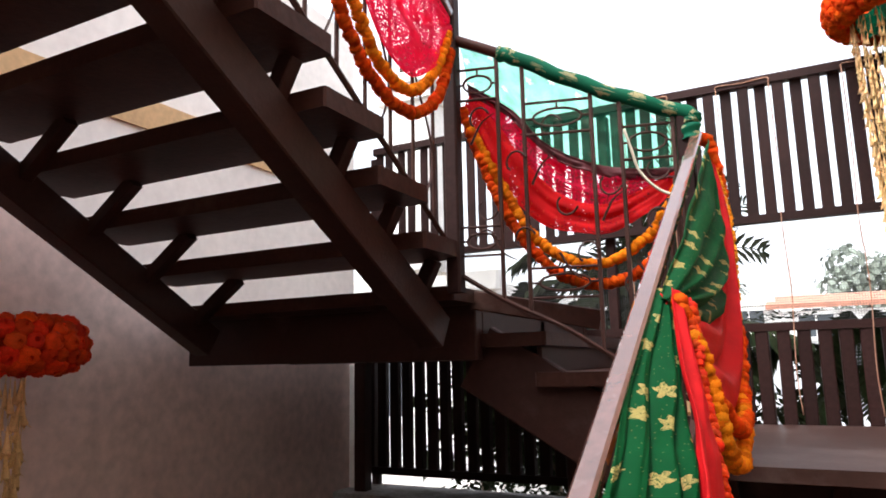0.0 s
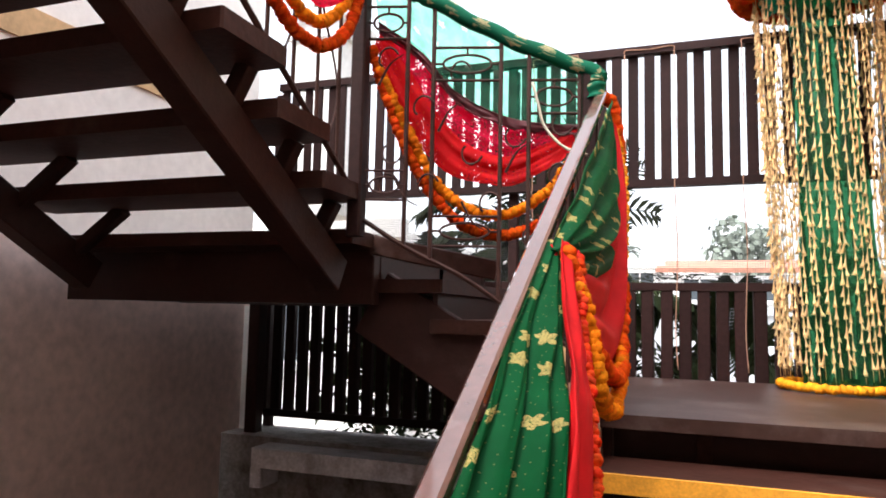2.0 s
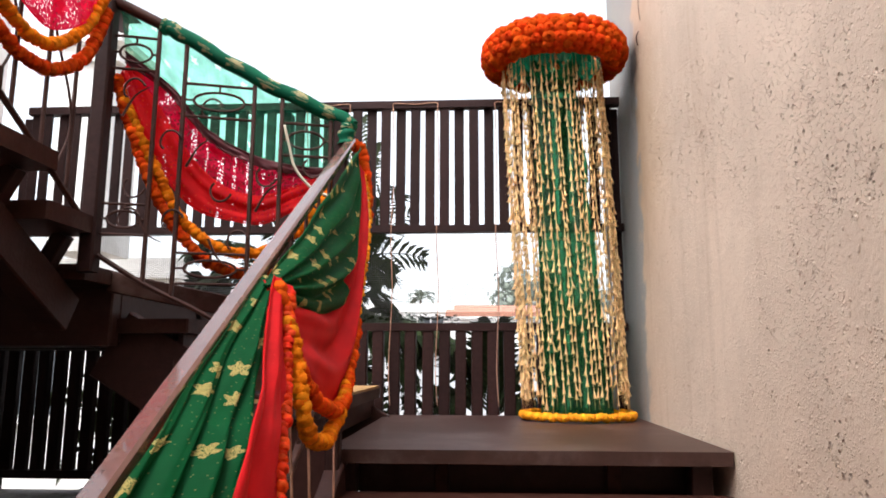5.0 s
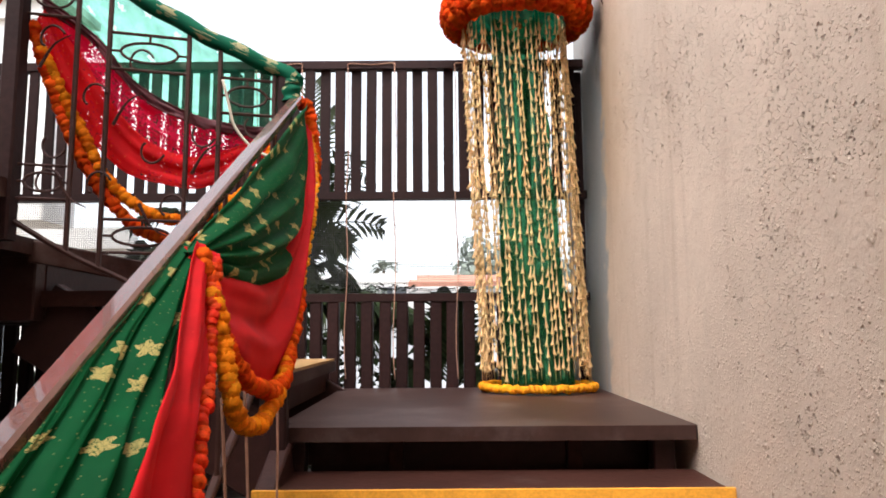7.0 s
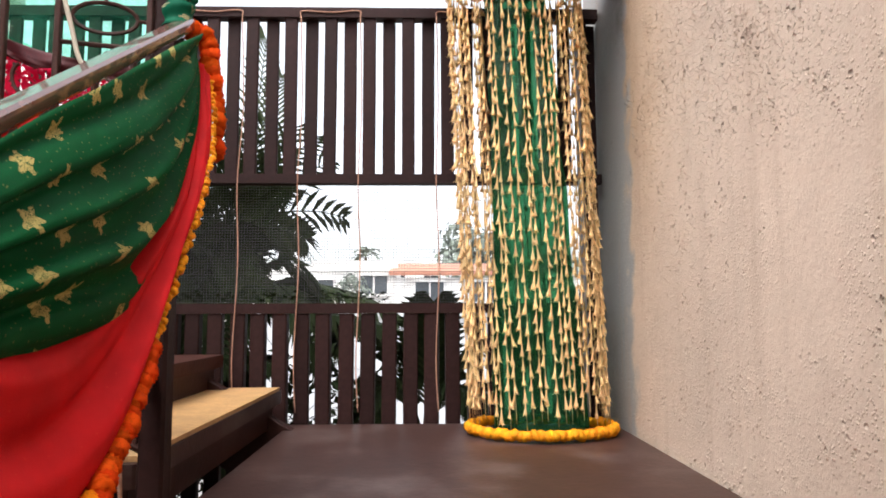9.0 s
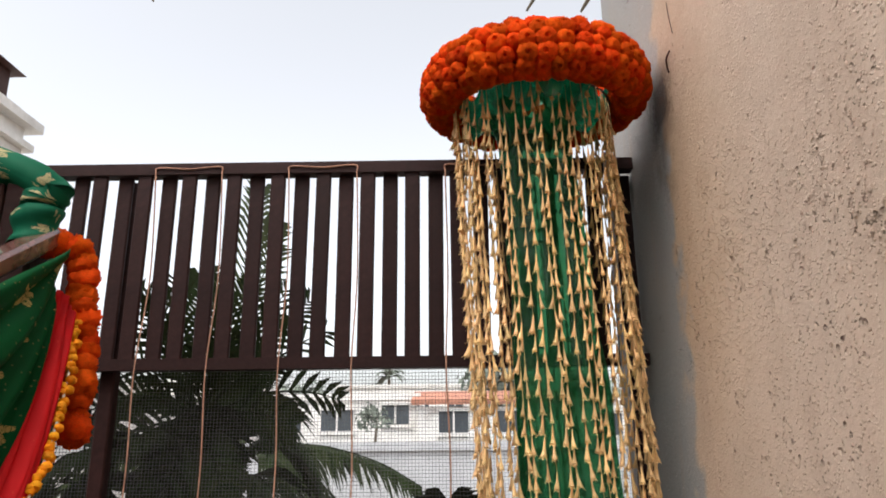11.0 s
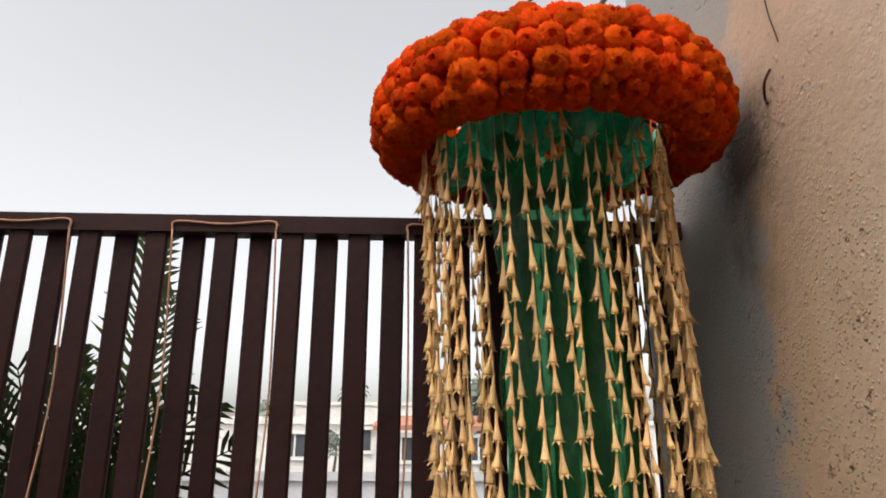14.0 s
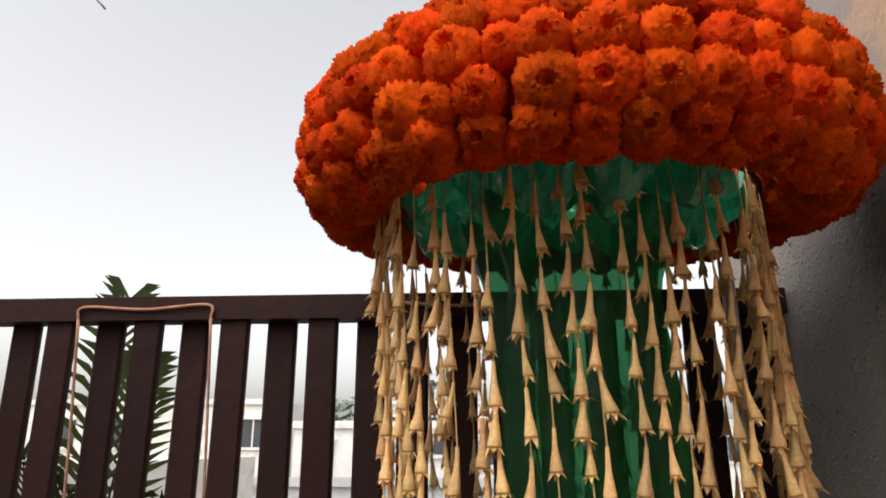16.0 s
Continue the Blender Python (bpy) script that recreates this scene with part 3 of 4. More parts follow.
while x < 1.11:
    placed("slat", lower_slat, fence, pose(x, FENCE_Y, 0.621, 0, rnd.uniform(-0.4, 0.4), rnd.uniform(-5, 5)))
    x += 0.0915

net = Geo()
for i in range(290):
    xx = -2.4 + 3.52 * i / 289
    net.bar((xx, 3.988, 1.40), (xx, 3.988, 1.99), 0.0013, 0.0013, 0.0, up=(0, 1, 0))
for i in range(48):
    zz = 1.405 + 0.0122 * i
    net.bar((-2.4, 3.99, zz), (1.13, 3.99, zz), 0.0016, 0.0016, 0.0)
thing("wire_net", net, WIRE, "fine dark wire net across the open band of the fence", "net", kind="stuff")

for i, (a, b) in enumerate(((-0.70, -0.445), (-0.188, 0.073), (0.41, 0.67))):
    g = Geo()
    zt, yf = 2.722, FENCE_Y - 0.035
    g.tube(spline([(a, yf, 2.70), (a + 0.01, yf, zt), ((a + b) / 2, yf, zt - 0.006), (b - 0.01, yf, zt + 0.002), (b, yf, 2.70)], 24), 0.0032, 6)
    for q in (a, b):
        g.tube(spline([(q, yf, 2.70), (q + 0.006, yf + 0.03, 2.3), (q - 0.004, yf + 0.002, 1.95), (q + 0.008, yf - 0.004, 1.6), (q - 0.006, yf - 0.006, 1.2), (q + 0.004, yf, 0.98)], 30), 0.0028, 6)
    thing("twine", g, TWINE, "loop of brown jute twine tied over the fence rail", "twine", "twines on the fence", smooth=True)


# ---- railings ----
def rail_y(x):
    """The line of the short railing between newel and post."""
    return 2.388 + 0.28 * x


def lower_railing():
    r = base("lower_railing", -0.17, 1.4, 0.0, "brown steel stair railing with a flat glossy handrail", "railing")
    zr = lambda y: 1.955 - 0.633 * (2.3 - y)
    xr = lambda y: -0.135 - 0.014 * (2.3 - y)
    part("handrail", Geo().bar((xr(0.5), 0.5, zr(0.5)), (xr(2.345), 2.345, zr(2.345)), 0.036, 0.026, 0.005), RAIL, r, "flat glossy brown handrail")
    part("newel_post", Geo().block(-0.195, -0.145, 2.32, 2.37, 0.85, 2.06, 0.006), SLAT, r)
    part("foot_post", Geo().block(-0.195, -0.145, 0.47, 0.52, FLOOR_Z, zr(0.5)), RAIL, r)
    part("lower_bar", Geo().bar((-0.17, 0.52, zr(0.5) - 0.70), (-0.17, 2.32, zr(2.32) - 0.70), 0.02, 0.02), IRON, r)
    y = 0.64
    while y < 2.3:
        part("baluster", Geo().tube([(-0.17, y, zr(y) - 0.70), (-0.17, y, zr(y) - 0.016)], 0.0065, 6), IRON, r)
        y += 0.14
    return r


lower_railing()


def scroll(a, b, z0, z1, ya, yb):
    """An oval with two bowed strokes between two uprights, as bent iron."""
    g, P = Geo(), lambda s, z: (a + (b - a) * s, ya + (yb - ya) * s, z)
    zm, h = (z0 + z1) / 2, (z1 - z0) * 0.28
    g.tube([P(0.5 + 0.36 * math.cos(t), zm + h * math.sin(t)) for t in (2 * math.pi * i / 20 for i in range(20))], 0.0045, 6, closed=True)
    for s in (0.0, 1.0):
        g.tube([P(s, zm), P(0.5 + (s - 0.5) * 0.72, zm)], 0.004, 6)
    g.tube([P(0.5, zm + h), P(0.5, z1)], 0.004, 6)
    return g


def turn_railing():
    r = base("turn_railing", -0.55, 2.23, 1.3, "wrought iron stair railing with oval scrolls between two posts", "railing")
    top = [(-0.918, 2.425), (-0.684, 2.315), (-0.428, 2.176), (-0.16, 2.06)]
    bottom = [(-0.898, 1.555), (-0.753, 1.462), (-0.577, 1.371), (-0.41, 1.258), (-0.19, 1.12)]
    line = lambda pts, n: spline([(a, rail_y(a), z) for a, z in pts], n)
    T, B = line(top, 40), line(bottom, 40)
    part("handrail", Geo().tube(T, 0.02, 8), TREAD, r, smooth=True)
    part("lower_bar", Geo().tube(B, 0.009, 6), IRON, r)
    at = lambda L, x: min(L, key=lambda p: abs(p.x - x)).z
    xs = [-0.765, -0.679, -0.458, -0.367, -0.205]
    for x in xs:
        part("baluster", Geo().bar((x, rail_y(x), at(B, x)), (x, rail_y(x), at(T, x)), 0.013, 0.013, 0.002, up=(0, 1, 0)), IRON, r)
    for a, b, drop in ((-0.90, -0.765, 0.14), (-0.679, -0.458, 0.16), (-0.367, -0.205, 0.13)):
        z = at(T, (a + b) / 2) - drop
        for dz in (0.055, -0.06):
            part("cross_bar", Geo().tube([(a, rail_y(a), z + dz), (b, rail_y(b), z + dz)], 0.005, 6), IRON, r)
        part("scroll", scroll(a, b, z - 0.06, z + 0.055, rail_y(a), rail_y(b)), IRON, r)
        z2 = at(B, (a + b) / 2) + 0.16
        for dz in (0.05, -0.05):
            part("cross_bar", Geo().tube([(a, rail_y(a), z2 + dz), (b, rail_y(b), z2 + dz)], 0.0045, 6), IRON, r)
        part("scroll", scroll(a, b, z2 - 0.05, z2 + 0.05, rail_y(a), rail_y(b)), IRON, r)
    for x, z, s in ((-0.72, 1.93, 1), (-0.56, 1.80, -1), (-0.82, 1.80, -1), (-0.28, 1.70, 1), (-0.50, 1.60, 1), (-0.84, 2.10, 1), (-0.60, 2.05, 1), (-0.42, 1.86, -1), (-0.70, 1.66, 1), (-0.36, 1.52, -1), (-0.27, 1.90, -1), (-0.83, 1.66, 1)):
        pts = []
        for i in range(16):
            t = i / 15
            ang, rad = s * (0.4 + 3.4 * t), 0.052 * (1 - 0.75 * t)
            pts.append((x + rad * math.cos(ang), rail_y(x), z + rad * math.sin(ang) * 1.3))
        part("tendril", Geo().tube(pts, 0.004, 5), IRON, r)
    for x, z, s in ((-0.86, 2.02, 1), (-0.80, 1.70, -1), (-0.66, 1.86, 1), (-0.58, 1.62, -1), (-0.44, 1.72, 1), (-0.34, 1.58, -1)):
        part("leaf_bar", Geo().tube(spline([(x, rail_y(x), z), (x + 0.04, rail_y(x), z + s * 0.07), (x + 0.09, rail_y(x), z + s * 0.10)], 10), lambda q: 0.0055 - 0.004 * q, 5), IRON, r)
    part("corner_post", Geo().block(-0.948, -0.897, 2.105, 2.156, 1.50, 2.62, 0.006), SLAT, r)
    return r


turn_railing()


def upper_railing():
    r = base("upper_railing", -0.915, 0.8, 1.7, "thin wrought iron railing along the upper flight", "railing")
    zb = lambda y: 1.66 + 0.60 * (2.08 - y)
    part("handrail", Geo().bar((-0.922, 2.10, zb(2.10) + 0.86), (-0.922, -1.3, zb(-1.3) + 0.86), 0.05, 0.03), RAIL, r)
    part("lower_bar", Geo().tube([(-0.922, 2.10, zb(2.10)), (-0.922, -1.3, zb(-1.3))], 0.009, 6), IRON, r)
    for i in range(24):
        y = 1.98 - 0.135 * i
        part("baluster", Geo().tube([(-0.922, y, zb(y)), (-0.922, y, zb(y) + 0.85)], 0.0065, 6), IRON, r)
        if i % 2 == 0:
            pts = [(-0.922, y - 0.067 + 0.06 * math.sin(5 * s), zb(y) + 0.06 + 0.5 * s) for s in (k / 14 for k in range(15))]
            part("tendril", Geo().tube(pts, 0.004, 5), IRON, r)
    return r


upper_railing()


# ---- flowers ----
def marigold_mesh(name, mat, r, n, layers, seed):
    """A dense ruffled flower head: one closed skin folded into rows of petals round a small hollow."""
    g, rg = Geo(), random.Random(seed)
    rows = [(0.02, -0.5), (0.5, -0.55)]
    for k in range(layers):
        f = k / (layers - 1)
        a = radians(-42 + 112 * f) + rg.uniform(-0.05, 0.05)
        tip = 1.0 - 0.05 * f
        rows += [(tip * math.cos(a), tip * math.sin(a) * 0.9), ((tip - 0.13) * math.cos(a + 0.07), (tip - 0.13) * math.sin(a + 0.10) * 0.9)]
    rows += [(0.24, 0.74), (0.15, 0.52), (0.05, 0.42)]
    for i, (rad, z) in enumerate(rows):
        ridge = 2 <= i < len(rows) - 3 and i % 2 == 0
        wave, shift = rg.uniform(0, 6.3), rg.random()
        for j in range(n):
            t = 2 * math.pi * (j + shift) / n
            k, dz = 1.0, 0.0
            if ridge:
                k = 1.0 + (0.04, -0.075)[(j + i // 2) % 2] + rg.uniform(-0.08, 0.04) + 0.04 * math.sin(3 * t + wave)
                dz = rg.uniform(-0.085, 0.085)
            elif i >= 2:
                k, dz = rg.uniform(0.93, 1.06), rg.uniform(-0.04, 0.04)
            t += rg.uniform(-0.25, 0.25) * 2 * math.pi / n
            g.v.append((rad * k * r * math.cos(t), rad * k * r * math.sin(t), (z + dz) * r))
    m = len(rows)
    g.f = [(i * n + j, i * n + (j + 1) % n, (i + 1) * n + (j + 1) % n, (i + 1) * n + j) for i in range(m - 1) for j in range(n)]
    g.f += [tuple(range(n - 1, -1, -1)), tuple((m - 1) * n + j for j in range(n))]
    return g.mesh(name, mat, True)


BIG = [marigold_mesh("marigold", MARI, 0.0345, 40, 11, 10 + k) for k in range(5)]
BIG_RED = [marigold_mesh("marigold_deep", MARI_RED, 0.034, 16, 4, 20 + k) for k in range(2)]
BEAD = [marigold_mesh("garland_marigold", MARI, 0.026, 24, 5, 30 + k) for k in range(3)]
BEAD_RED = [marigold_mesh("garland_deep", MARI_RED, 0.026, 20, 5, 40 + k) for k in range(3)]
BEAD_AMB = [marigold_mesh("garland_amber", MARI_AMB, 0.026, 24, 5, 70 + k) for k in range(3)]
BEAD_YEL = [marigold_mesh("garland_yellow", MARI_YEL, 0.026, 20, 5, 50 + k) for k in range(3)]


def facing(p, d, spin=0.0, size=1.0):
    """A pose at p whose z axis points along d."""
    q = Vector(d).to_track_quat("Z", "Y").to_matrix().to_4x4()
    return Matrix.Translation(p) @ q @ Matrix.Rotation(spin, 4, "Z") @ Matrix.Scale(size, 4)


def garland(pts, meshes, label, step=0.021, size=1.0, seed=1, group="marigold garlands"):
    """A string of marigold heads threaded through their centres."""
    rg, row = random.Random(seed), even(pts, step * 0.68)
    g = base("marigold_garland", *row[0][0], label, "garland", group)
    part("thread", Geo().tube([p for p, _ in row[::2]], 0.0018, 5), THREAD, g)
    for i, (p, d) in enumerate(row):
        tilt = Vector(d) * (1 if i % 2 else -1) + Vector([rg.uniform(-0.28, 0.28) for _ in range(3)])
        jit = Vector([rg.uniform(-0.004, 0.004) for _ in range(3)])
        placed("marigold", rg.choice(meshes), g, facing(p + jit, tilt, rg.uniform(0, 6.3), size * rg.uniform(0.78, 0.95)))
    return g


def tuberose(geo, m, rg, length=0.054):
    """A slim bud that opens into six lobes at its lower end, hanging along -z of m."""
    n = 6
    bend = rg.uniform(-0.16, 0.16), rg.uniform(-0.16, 0.16)
    prof = [(0.0020, 0.0), (0.0026, 0.20), (0.0036, 0.42), (0.0050, 0.60), (0.0070, 0.73), (0.0078, 0.82), (0.0074, 0.87)]
    vs = []
    for r, f in prof:
        r *= rg.uniform(0.9, 1.1)
        ox, oy = bend[0] * f * f * length, bend[1] * f * f * length
        vs += [(ox + r * math.cos(2 * math.pi * j / n), oy + r * math.sin(2 * math.pi * j / n), -f * length) for j in range(n)]
    fs = [(i * n + j, i * n + (j + 1) % n, (i + 1) * n + (j + 1) % n, (i + 1) * n + j) for i in range(len(prof) - 1) for j in range(n)]
    k0 = len(prof) - 1
    for j in range(n):
        a = 2 * math.pi * (j + 0.5) / n
        out, drop = rg.choice((0.0095, 0.0115, 0.0135, 0.0165)), rg.uniform(0.92, 1.06)
        vs.append((bend[0] * length + out * math.cos(a), bend[1] * length + out * math.sin(a), -drop * length))
        fs.append((k0 * n + j, len(vs) - 1, k0 * n + (j + 1) % n))
    geo.add([m @ Vector(v) for v in vs], fs)


BUDS = []
for k in range(4):
    g = Geo()
    tuberose(g, Matrix(), random.Random(60 + k))
    BUDS.append(g.mesh("tuberose", TUBE_ONE, True))


def flower_umbrella(cx, cy, z_ring, R, tube_r, tube_v, z_low, bx, by, b_r, heads, label, seed, singles, strings, green=True, s_r=0.268, hub=None, bud=1.0, tilt=0.0):
    """A ring of marigolds over a curtain of tuberose strings, with green foil inside."""
    rg, (hx, hy) = random.Random(seed), hub or (cx, cy)
    u = base("flower_umbrella", bx, by, z_low, label, "decoration", "flower umbrellas")
    ring = part("ring", Geo().tube([(cx + R * math.cos(t), cy + R * math.sin(t), z_ring + tilt * R * math.sin(t)) for t in (2 * math.pi * i / 32 for i in range(32))], tube_r * 0.5, 10, closed=True),
                heads[0].materials[0], u, "thick ring of fresh orange marigold heads", True)
    rows = 11
    for j in range(rows):
        th = 2 * math.pi * (j + 0.5) / rows - 0.2
        rr = R + tube_r * 0.78 * math.cos(th)
        count = max(8, int(2 * math.pi * rr / (0.052 if singles else 0.055)))
        for i in range(count):
            a = 2 * math.pi * (i + (0.5 if j % 2 else 0) + rg.uniform(-0.27, 0.27)) / count
            d = Vector((math.cos(a) * math.cos(th), math.sin(a) * math.cos(th), math.sin(th) * 0.95)) + Vector([rg.uniform(-0.22, 0.22) for _ in range(3)])
            p = Vector((cx + rr * math.cos(a), cy + rr * math.sin(a), z_ring + tilt * rr * math.sin(a) + tube_v * 0.78 * math.sin(th)))
            if p.x > WALL_X - 0.035:
                p.x = WALL_X - 0.035
            placed("marigold", rg.choice(heads), ring, facing(p, d, rg.uniform(0, 6.3), rg.uniform(0.74, 1.06)))
    if green:
        def disc(uu, v):
            a = 2 * math.pi * uu
            rad = 0.04 + (R - 0.10 + 0.035 * math.sin(3 * a) + 0.05 * noise.noise((2 * math.cos(a), 2 * math.sin(a), 8.0))) * v
            w = 0.075 * noise.noise((rad * 16 * math.cos(a), rad * 16 * math.sin(a), 5.0)) + 0.022 * v * math.sin(11 * a + 3 * v) + 0.010 * noise.noise((rad * 60 * math.cos(a), rad * 60 * math.sin(a), 2.0))
            return cx + rad * math.cos(a), cy + rad * math.sin(a), z_ring - 0.015 - 0.05 * (1 - v) - 0.05 * math.sin(math.pi * v) + w
        part("foil", Geo().grid(disc, 120, 24), FOIL, u, "crumpled shiny green foil under the ring")

        def core(uu, v):
            a = 2 * math.pi * uu
            rad = 0.098 + 0.065 * v + 0.018 * math.sin(7 * a + 4 * v) + 0.02 * noise.noise((3 * math.cos(a), 3 * math.sin(a), 9 * v)) + 0.05 * max(0, 0.06 - v) / 0.06
            f = 1 - v
            x0, y0 = cx * f + bx * v, cy * f + by * v
            return x0 + rad * math.cos(a), y0 + rad * math.sin(a), z_ring - 0.07 - (z_ring - 0.07 - z_low - 0.01) * v
        part("green_tube", Geo().grid(core, 48, 60), NETGREEN, u, "gathered green gauze tube in the middle", True)
    hoop = Geo().tube([(hx + s_r * math.cos(t), hy + 0.86 * s_r * math.sin(t), z_ring - 0.06) for t in (2 * math.pi * i / 32 for i in range(32))], 0.004, 6, closed=True)
    part("hoop", hoop, IRON, u)
    left = singles
    for i in range(strings):
        a = 2 * math.pi * (i + rg.uniform(-0.2, 0.2)) / strings - math.pi / 2
        near = math.sin(a) < -0.15
        rs = s_r * rg.uniform(0.94, 1.02)
        top = Vector((hx + rs * math.cos(a), hy + 0.86 * rs * math.sin(a), z_ring - 0.06))
        low = Vector((bx + (b_r - 0.01) * math.cos(a) * rg.uniform(0.93, 1.0), by + 0.74 * (b_r - 0.01) * math.sin(a), z_low + rg.uniform(0.01, 0.07)))
        mid = (top + low) / 2 + Vector((rg.uniform(-0.006, 0.006), rg.uniform(-0.006, 0.006), 0))
        line = even([top, mid, low], 0.01)
        pts = [p for p, _ in line]
        geo = Geo().tube(pts[::8] + [pts[-1]], 0.0012, 4)
        z, piece = rg.uniform(0.0, 0.09), []
        while z < (len(pts) - 8) * 0.01:
            p = pts[int(z / 0.01)]
            m = Matrix.Translation(p) @ Euler((rg.gauss(0, 0.055), rg.gauss(0, 0.055), rg.uniform(0, 6.3))).to_matrix().to_4x4() @ Matrix.Scale(bud * rg.uniform(0.82, 1.12), 4)
            if singles and near and p.z > 2.2 and left > 0:
                piece.append(m)
                left -= 1
            else:
                tuberose(geo, m, rg)
            z += bud * rg.choice((0.044, 0.048, 0.051, 0.056, 0.075))
        s = part("tuberose_string", geo, TUBE, u, smooth=True)
        for m in piece:
            placed("tuberose", rg.choice(BUDS), s, m)
    return u


flower_umbrella(0.720, 3.585, 2.856, 0.322, 0.060, 0.098, DECK_Z + 0.015, 0.795, 3.60, 0.28, BIG,
                "hanging umbrella of orange marigolds with a long curtain of tuberose strings", 7, 300, 58, hub=(0.707, 3.595), tilt=0.066)
foot = [(0.798 + 0.272 * math.cos(t), 3.60 + 0.21 * math.sin(t), DECK_Z + 0.026) for t in (2 * math.pi * i / 24 for i in range(25))]
garland(foot, BEAD_YEL, "ring of yellow marigolds lying on the landing round the tuberose curtain", 0.022, 0.95, 3, "")
flower_umbrella(-2.16, 1.26, 1.345, 0.24, 0.085, 0.09, FLOOR_Z + 0.01, -2.16, 1.26, 0.19, BIG_RED,
                "small umbrella of deep orange marigolds with tuberose strings beside the wall", 9, 0, 24, green=False, s_r=0.16, bud=1.55)


# ---- draped cloth ----
def cloth(name, A, B, mat, label, folds=5, depth=0.02, nu=70, nv=36, seed=0.0, category="drape", sag=0.0, along=0.0, out=(1, 0, 0)):
    """A sheet of cloth between the lines A and B, with folds; out is the way it faces. along = 1 lays the folds along the lines, 0 across them."""
    a, b = spline(A, nu), spline(B, nu)
    o = Vector(out)

    def fn(u, v):
        i = min(int(round(u * nu)), nu)
        p = a[i].lerp(b[i], v)
        ph = (v if along else u) * folds * 2 * math.pi
        if along:
            ph += 1.5 * math.sin(3 * u + seed) + 0.6 * math.sin(7 * u)
            w = math.sin(math.pi * u) ** 0.5 * (0.35 + 0.65 * math.sin(math.pi * v))
        else:
            ph += 1.1 * math.sin(3.1 * v + seed)
            w = 0.25 + 0.75 * v
        d = depth * w * (math.sin(ph + seed) + 0.35 * math.sin(2.3 * ph + 1.7 * seed)) + 0.012 * noise.noise((u * 5 + seed, v * 5, seed)) + sag * math.sin(math.pi * v) * math.sin(math.pi * u)
        q = p + o * d
        q.z -= 0.004 * math.sin(9 * u * math.pi + seed) * v
        return q

    sheet = [[fn(i / nu, j / nv) for j in range(nv + 1)] for i in range(nu + 1)]
    across = []
    for row in sheet:
        run = [0.0]
        for p, q in zip(row, row[1:]):
            run.append(run[-1] + (q - p).length)
        across.append(run)
    along_line = [0.0]
    for p, q in zip(sheet, sheet[1:]):
        along_line.append(along_line[-1] + ((q[nv // 2] - p[nv // 2]).length + (q[0] - p[0]).length) / 2)
    g = Geo().grid(fn, nu, nv, lambda u, v: (along_line[round(u * nu)] + seed, across[round(u * nu)][round(v * nv)]))
    ob = thing(name, g, mat, label, category, smooth=True)
    sol = ob.modifiers.new("thickness", "SOLIDIFY")
    sol.thickness = 0.0016
    hem = [Vector(fn(i / nu, 1.0)) for i in range(nu + 1)]
    part("hem", Geo().tube(hem, 0.0028, 6), mat, ob, smooth=True)
    return ob


# lower railing: green brocade, red silk and marigold loops
RAIL_TOP = [(-0.115, 1.38, 1.375), (-0.112, 1.62, 1.52), (-0.108, 1.9, 1.695), (-0.105, 2.15, 1.85), (-0.105, 2.34, 1.965)]
cloth("green_swag", RAIL_TOP, [(-0.10, 1.385, 1.368), (-0.075, 1.55, 1.325), (-0.065, 1.80, 1.335), (-0.080, 2.06, 1.42), (-0.105, 2.25, 1.62), (-0.115, 2.325, 1.86)], GREEN,
      "green brocade cloth with woven gold flowers swagged below the handrail", folds=4.5, depth=0.016, along=1, seed=0.7, sag=0.025)
cloth("green_drape", [(-0.13, 1.42, 1.40), (-0.135, 1.15, 1.23), (-0.135, 0.85, 1.04), (-0.14, 0.55, 0.855)],
      [(-0.10, 1.42, 1.375), (-0.06, 1.19, 1.18), (-0.03, 0.98, 1.0), (-0.015, 0.80, 0.60)], GREEN,
      "long green brocade drape with gold flowers hanging along the handrail", folds=3.2, depth=0.016, along=1, seed=2.1)
cloth("red_swag", [(-0.128, 1.39, 1.385), (-0.115, 1.6, 1.40), (-0.115, 1.85, 1.42), (-0.105, 2.15, 1.60), (-0.118, 2.35, 1.91)],
      [(-0.085, 1.375, 1.32), (-0.045, 1.43, 1.18), (-0.035, 1.56, 1.125), (-0.035, 1.74, 1.13), (-0.035, 1.87, 1.24), (-0.04, 2.06, 1.46), (-0.055, 2.25, 1.68), (-0.09, 2.355, 1.89)], RED,
      "bright red silk cloth swagged below the green brocade", folds=2.2, depth=0.012, along=1, seed=4.4, sag=0.03)
cloth("red_strip", [(-0.098, 1.385, 1.395), (-0.048, 1.19, 1.21), (-0.015, 0.97, 1.05), (0.0, 0.80, 0.70)],
      [(-0.078, 1.43, 1.38), (-0.045, 1.31, 1.19), (-0.012, 1.165, 1.02), (0.005, 1.02, 0.66)], RED,
      "narrow red silk tail hanging beside the green drape", folds=1.6, depth=0.012, along=1, seed=1.2, nv=20)
garland([(-0.085, 1.385, 1.37), (-0.045, 1.40, 1.21), (-0.02, 1.51, 1.13), (-0.015, 1.70, 1.125), (-0.025, 1.85, 1.225), (-0.03, 1.96, 1.34)], BEAD,
        "orange marigold garland edging the red swag", 0.0135, 0.74, 11)
garland([(-0.03, 1.96, 1.34), (-0.035, 2.07, 1.46), (-0.05, 2.255, 1.68), (-0.085, 2.355, 1.86)], BEAD_YEL, "thin yellow marigold fringe on the edge of the red cloth", 0.010, 0.32, 15)
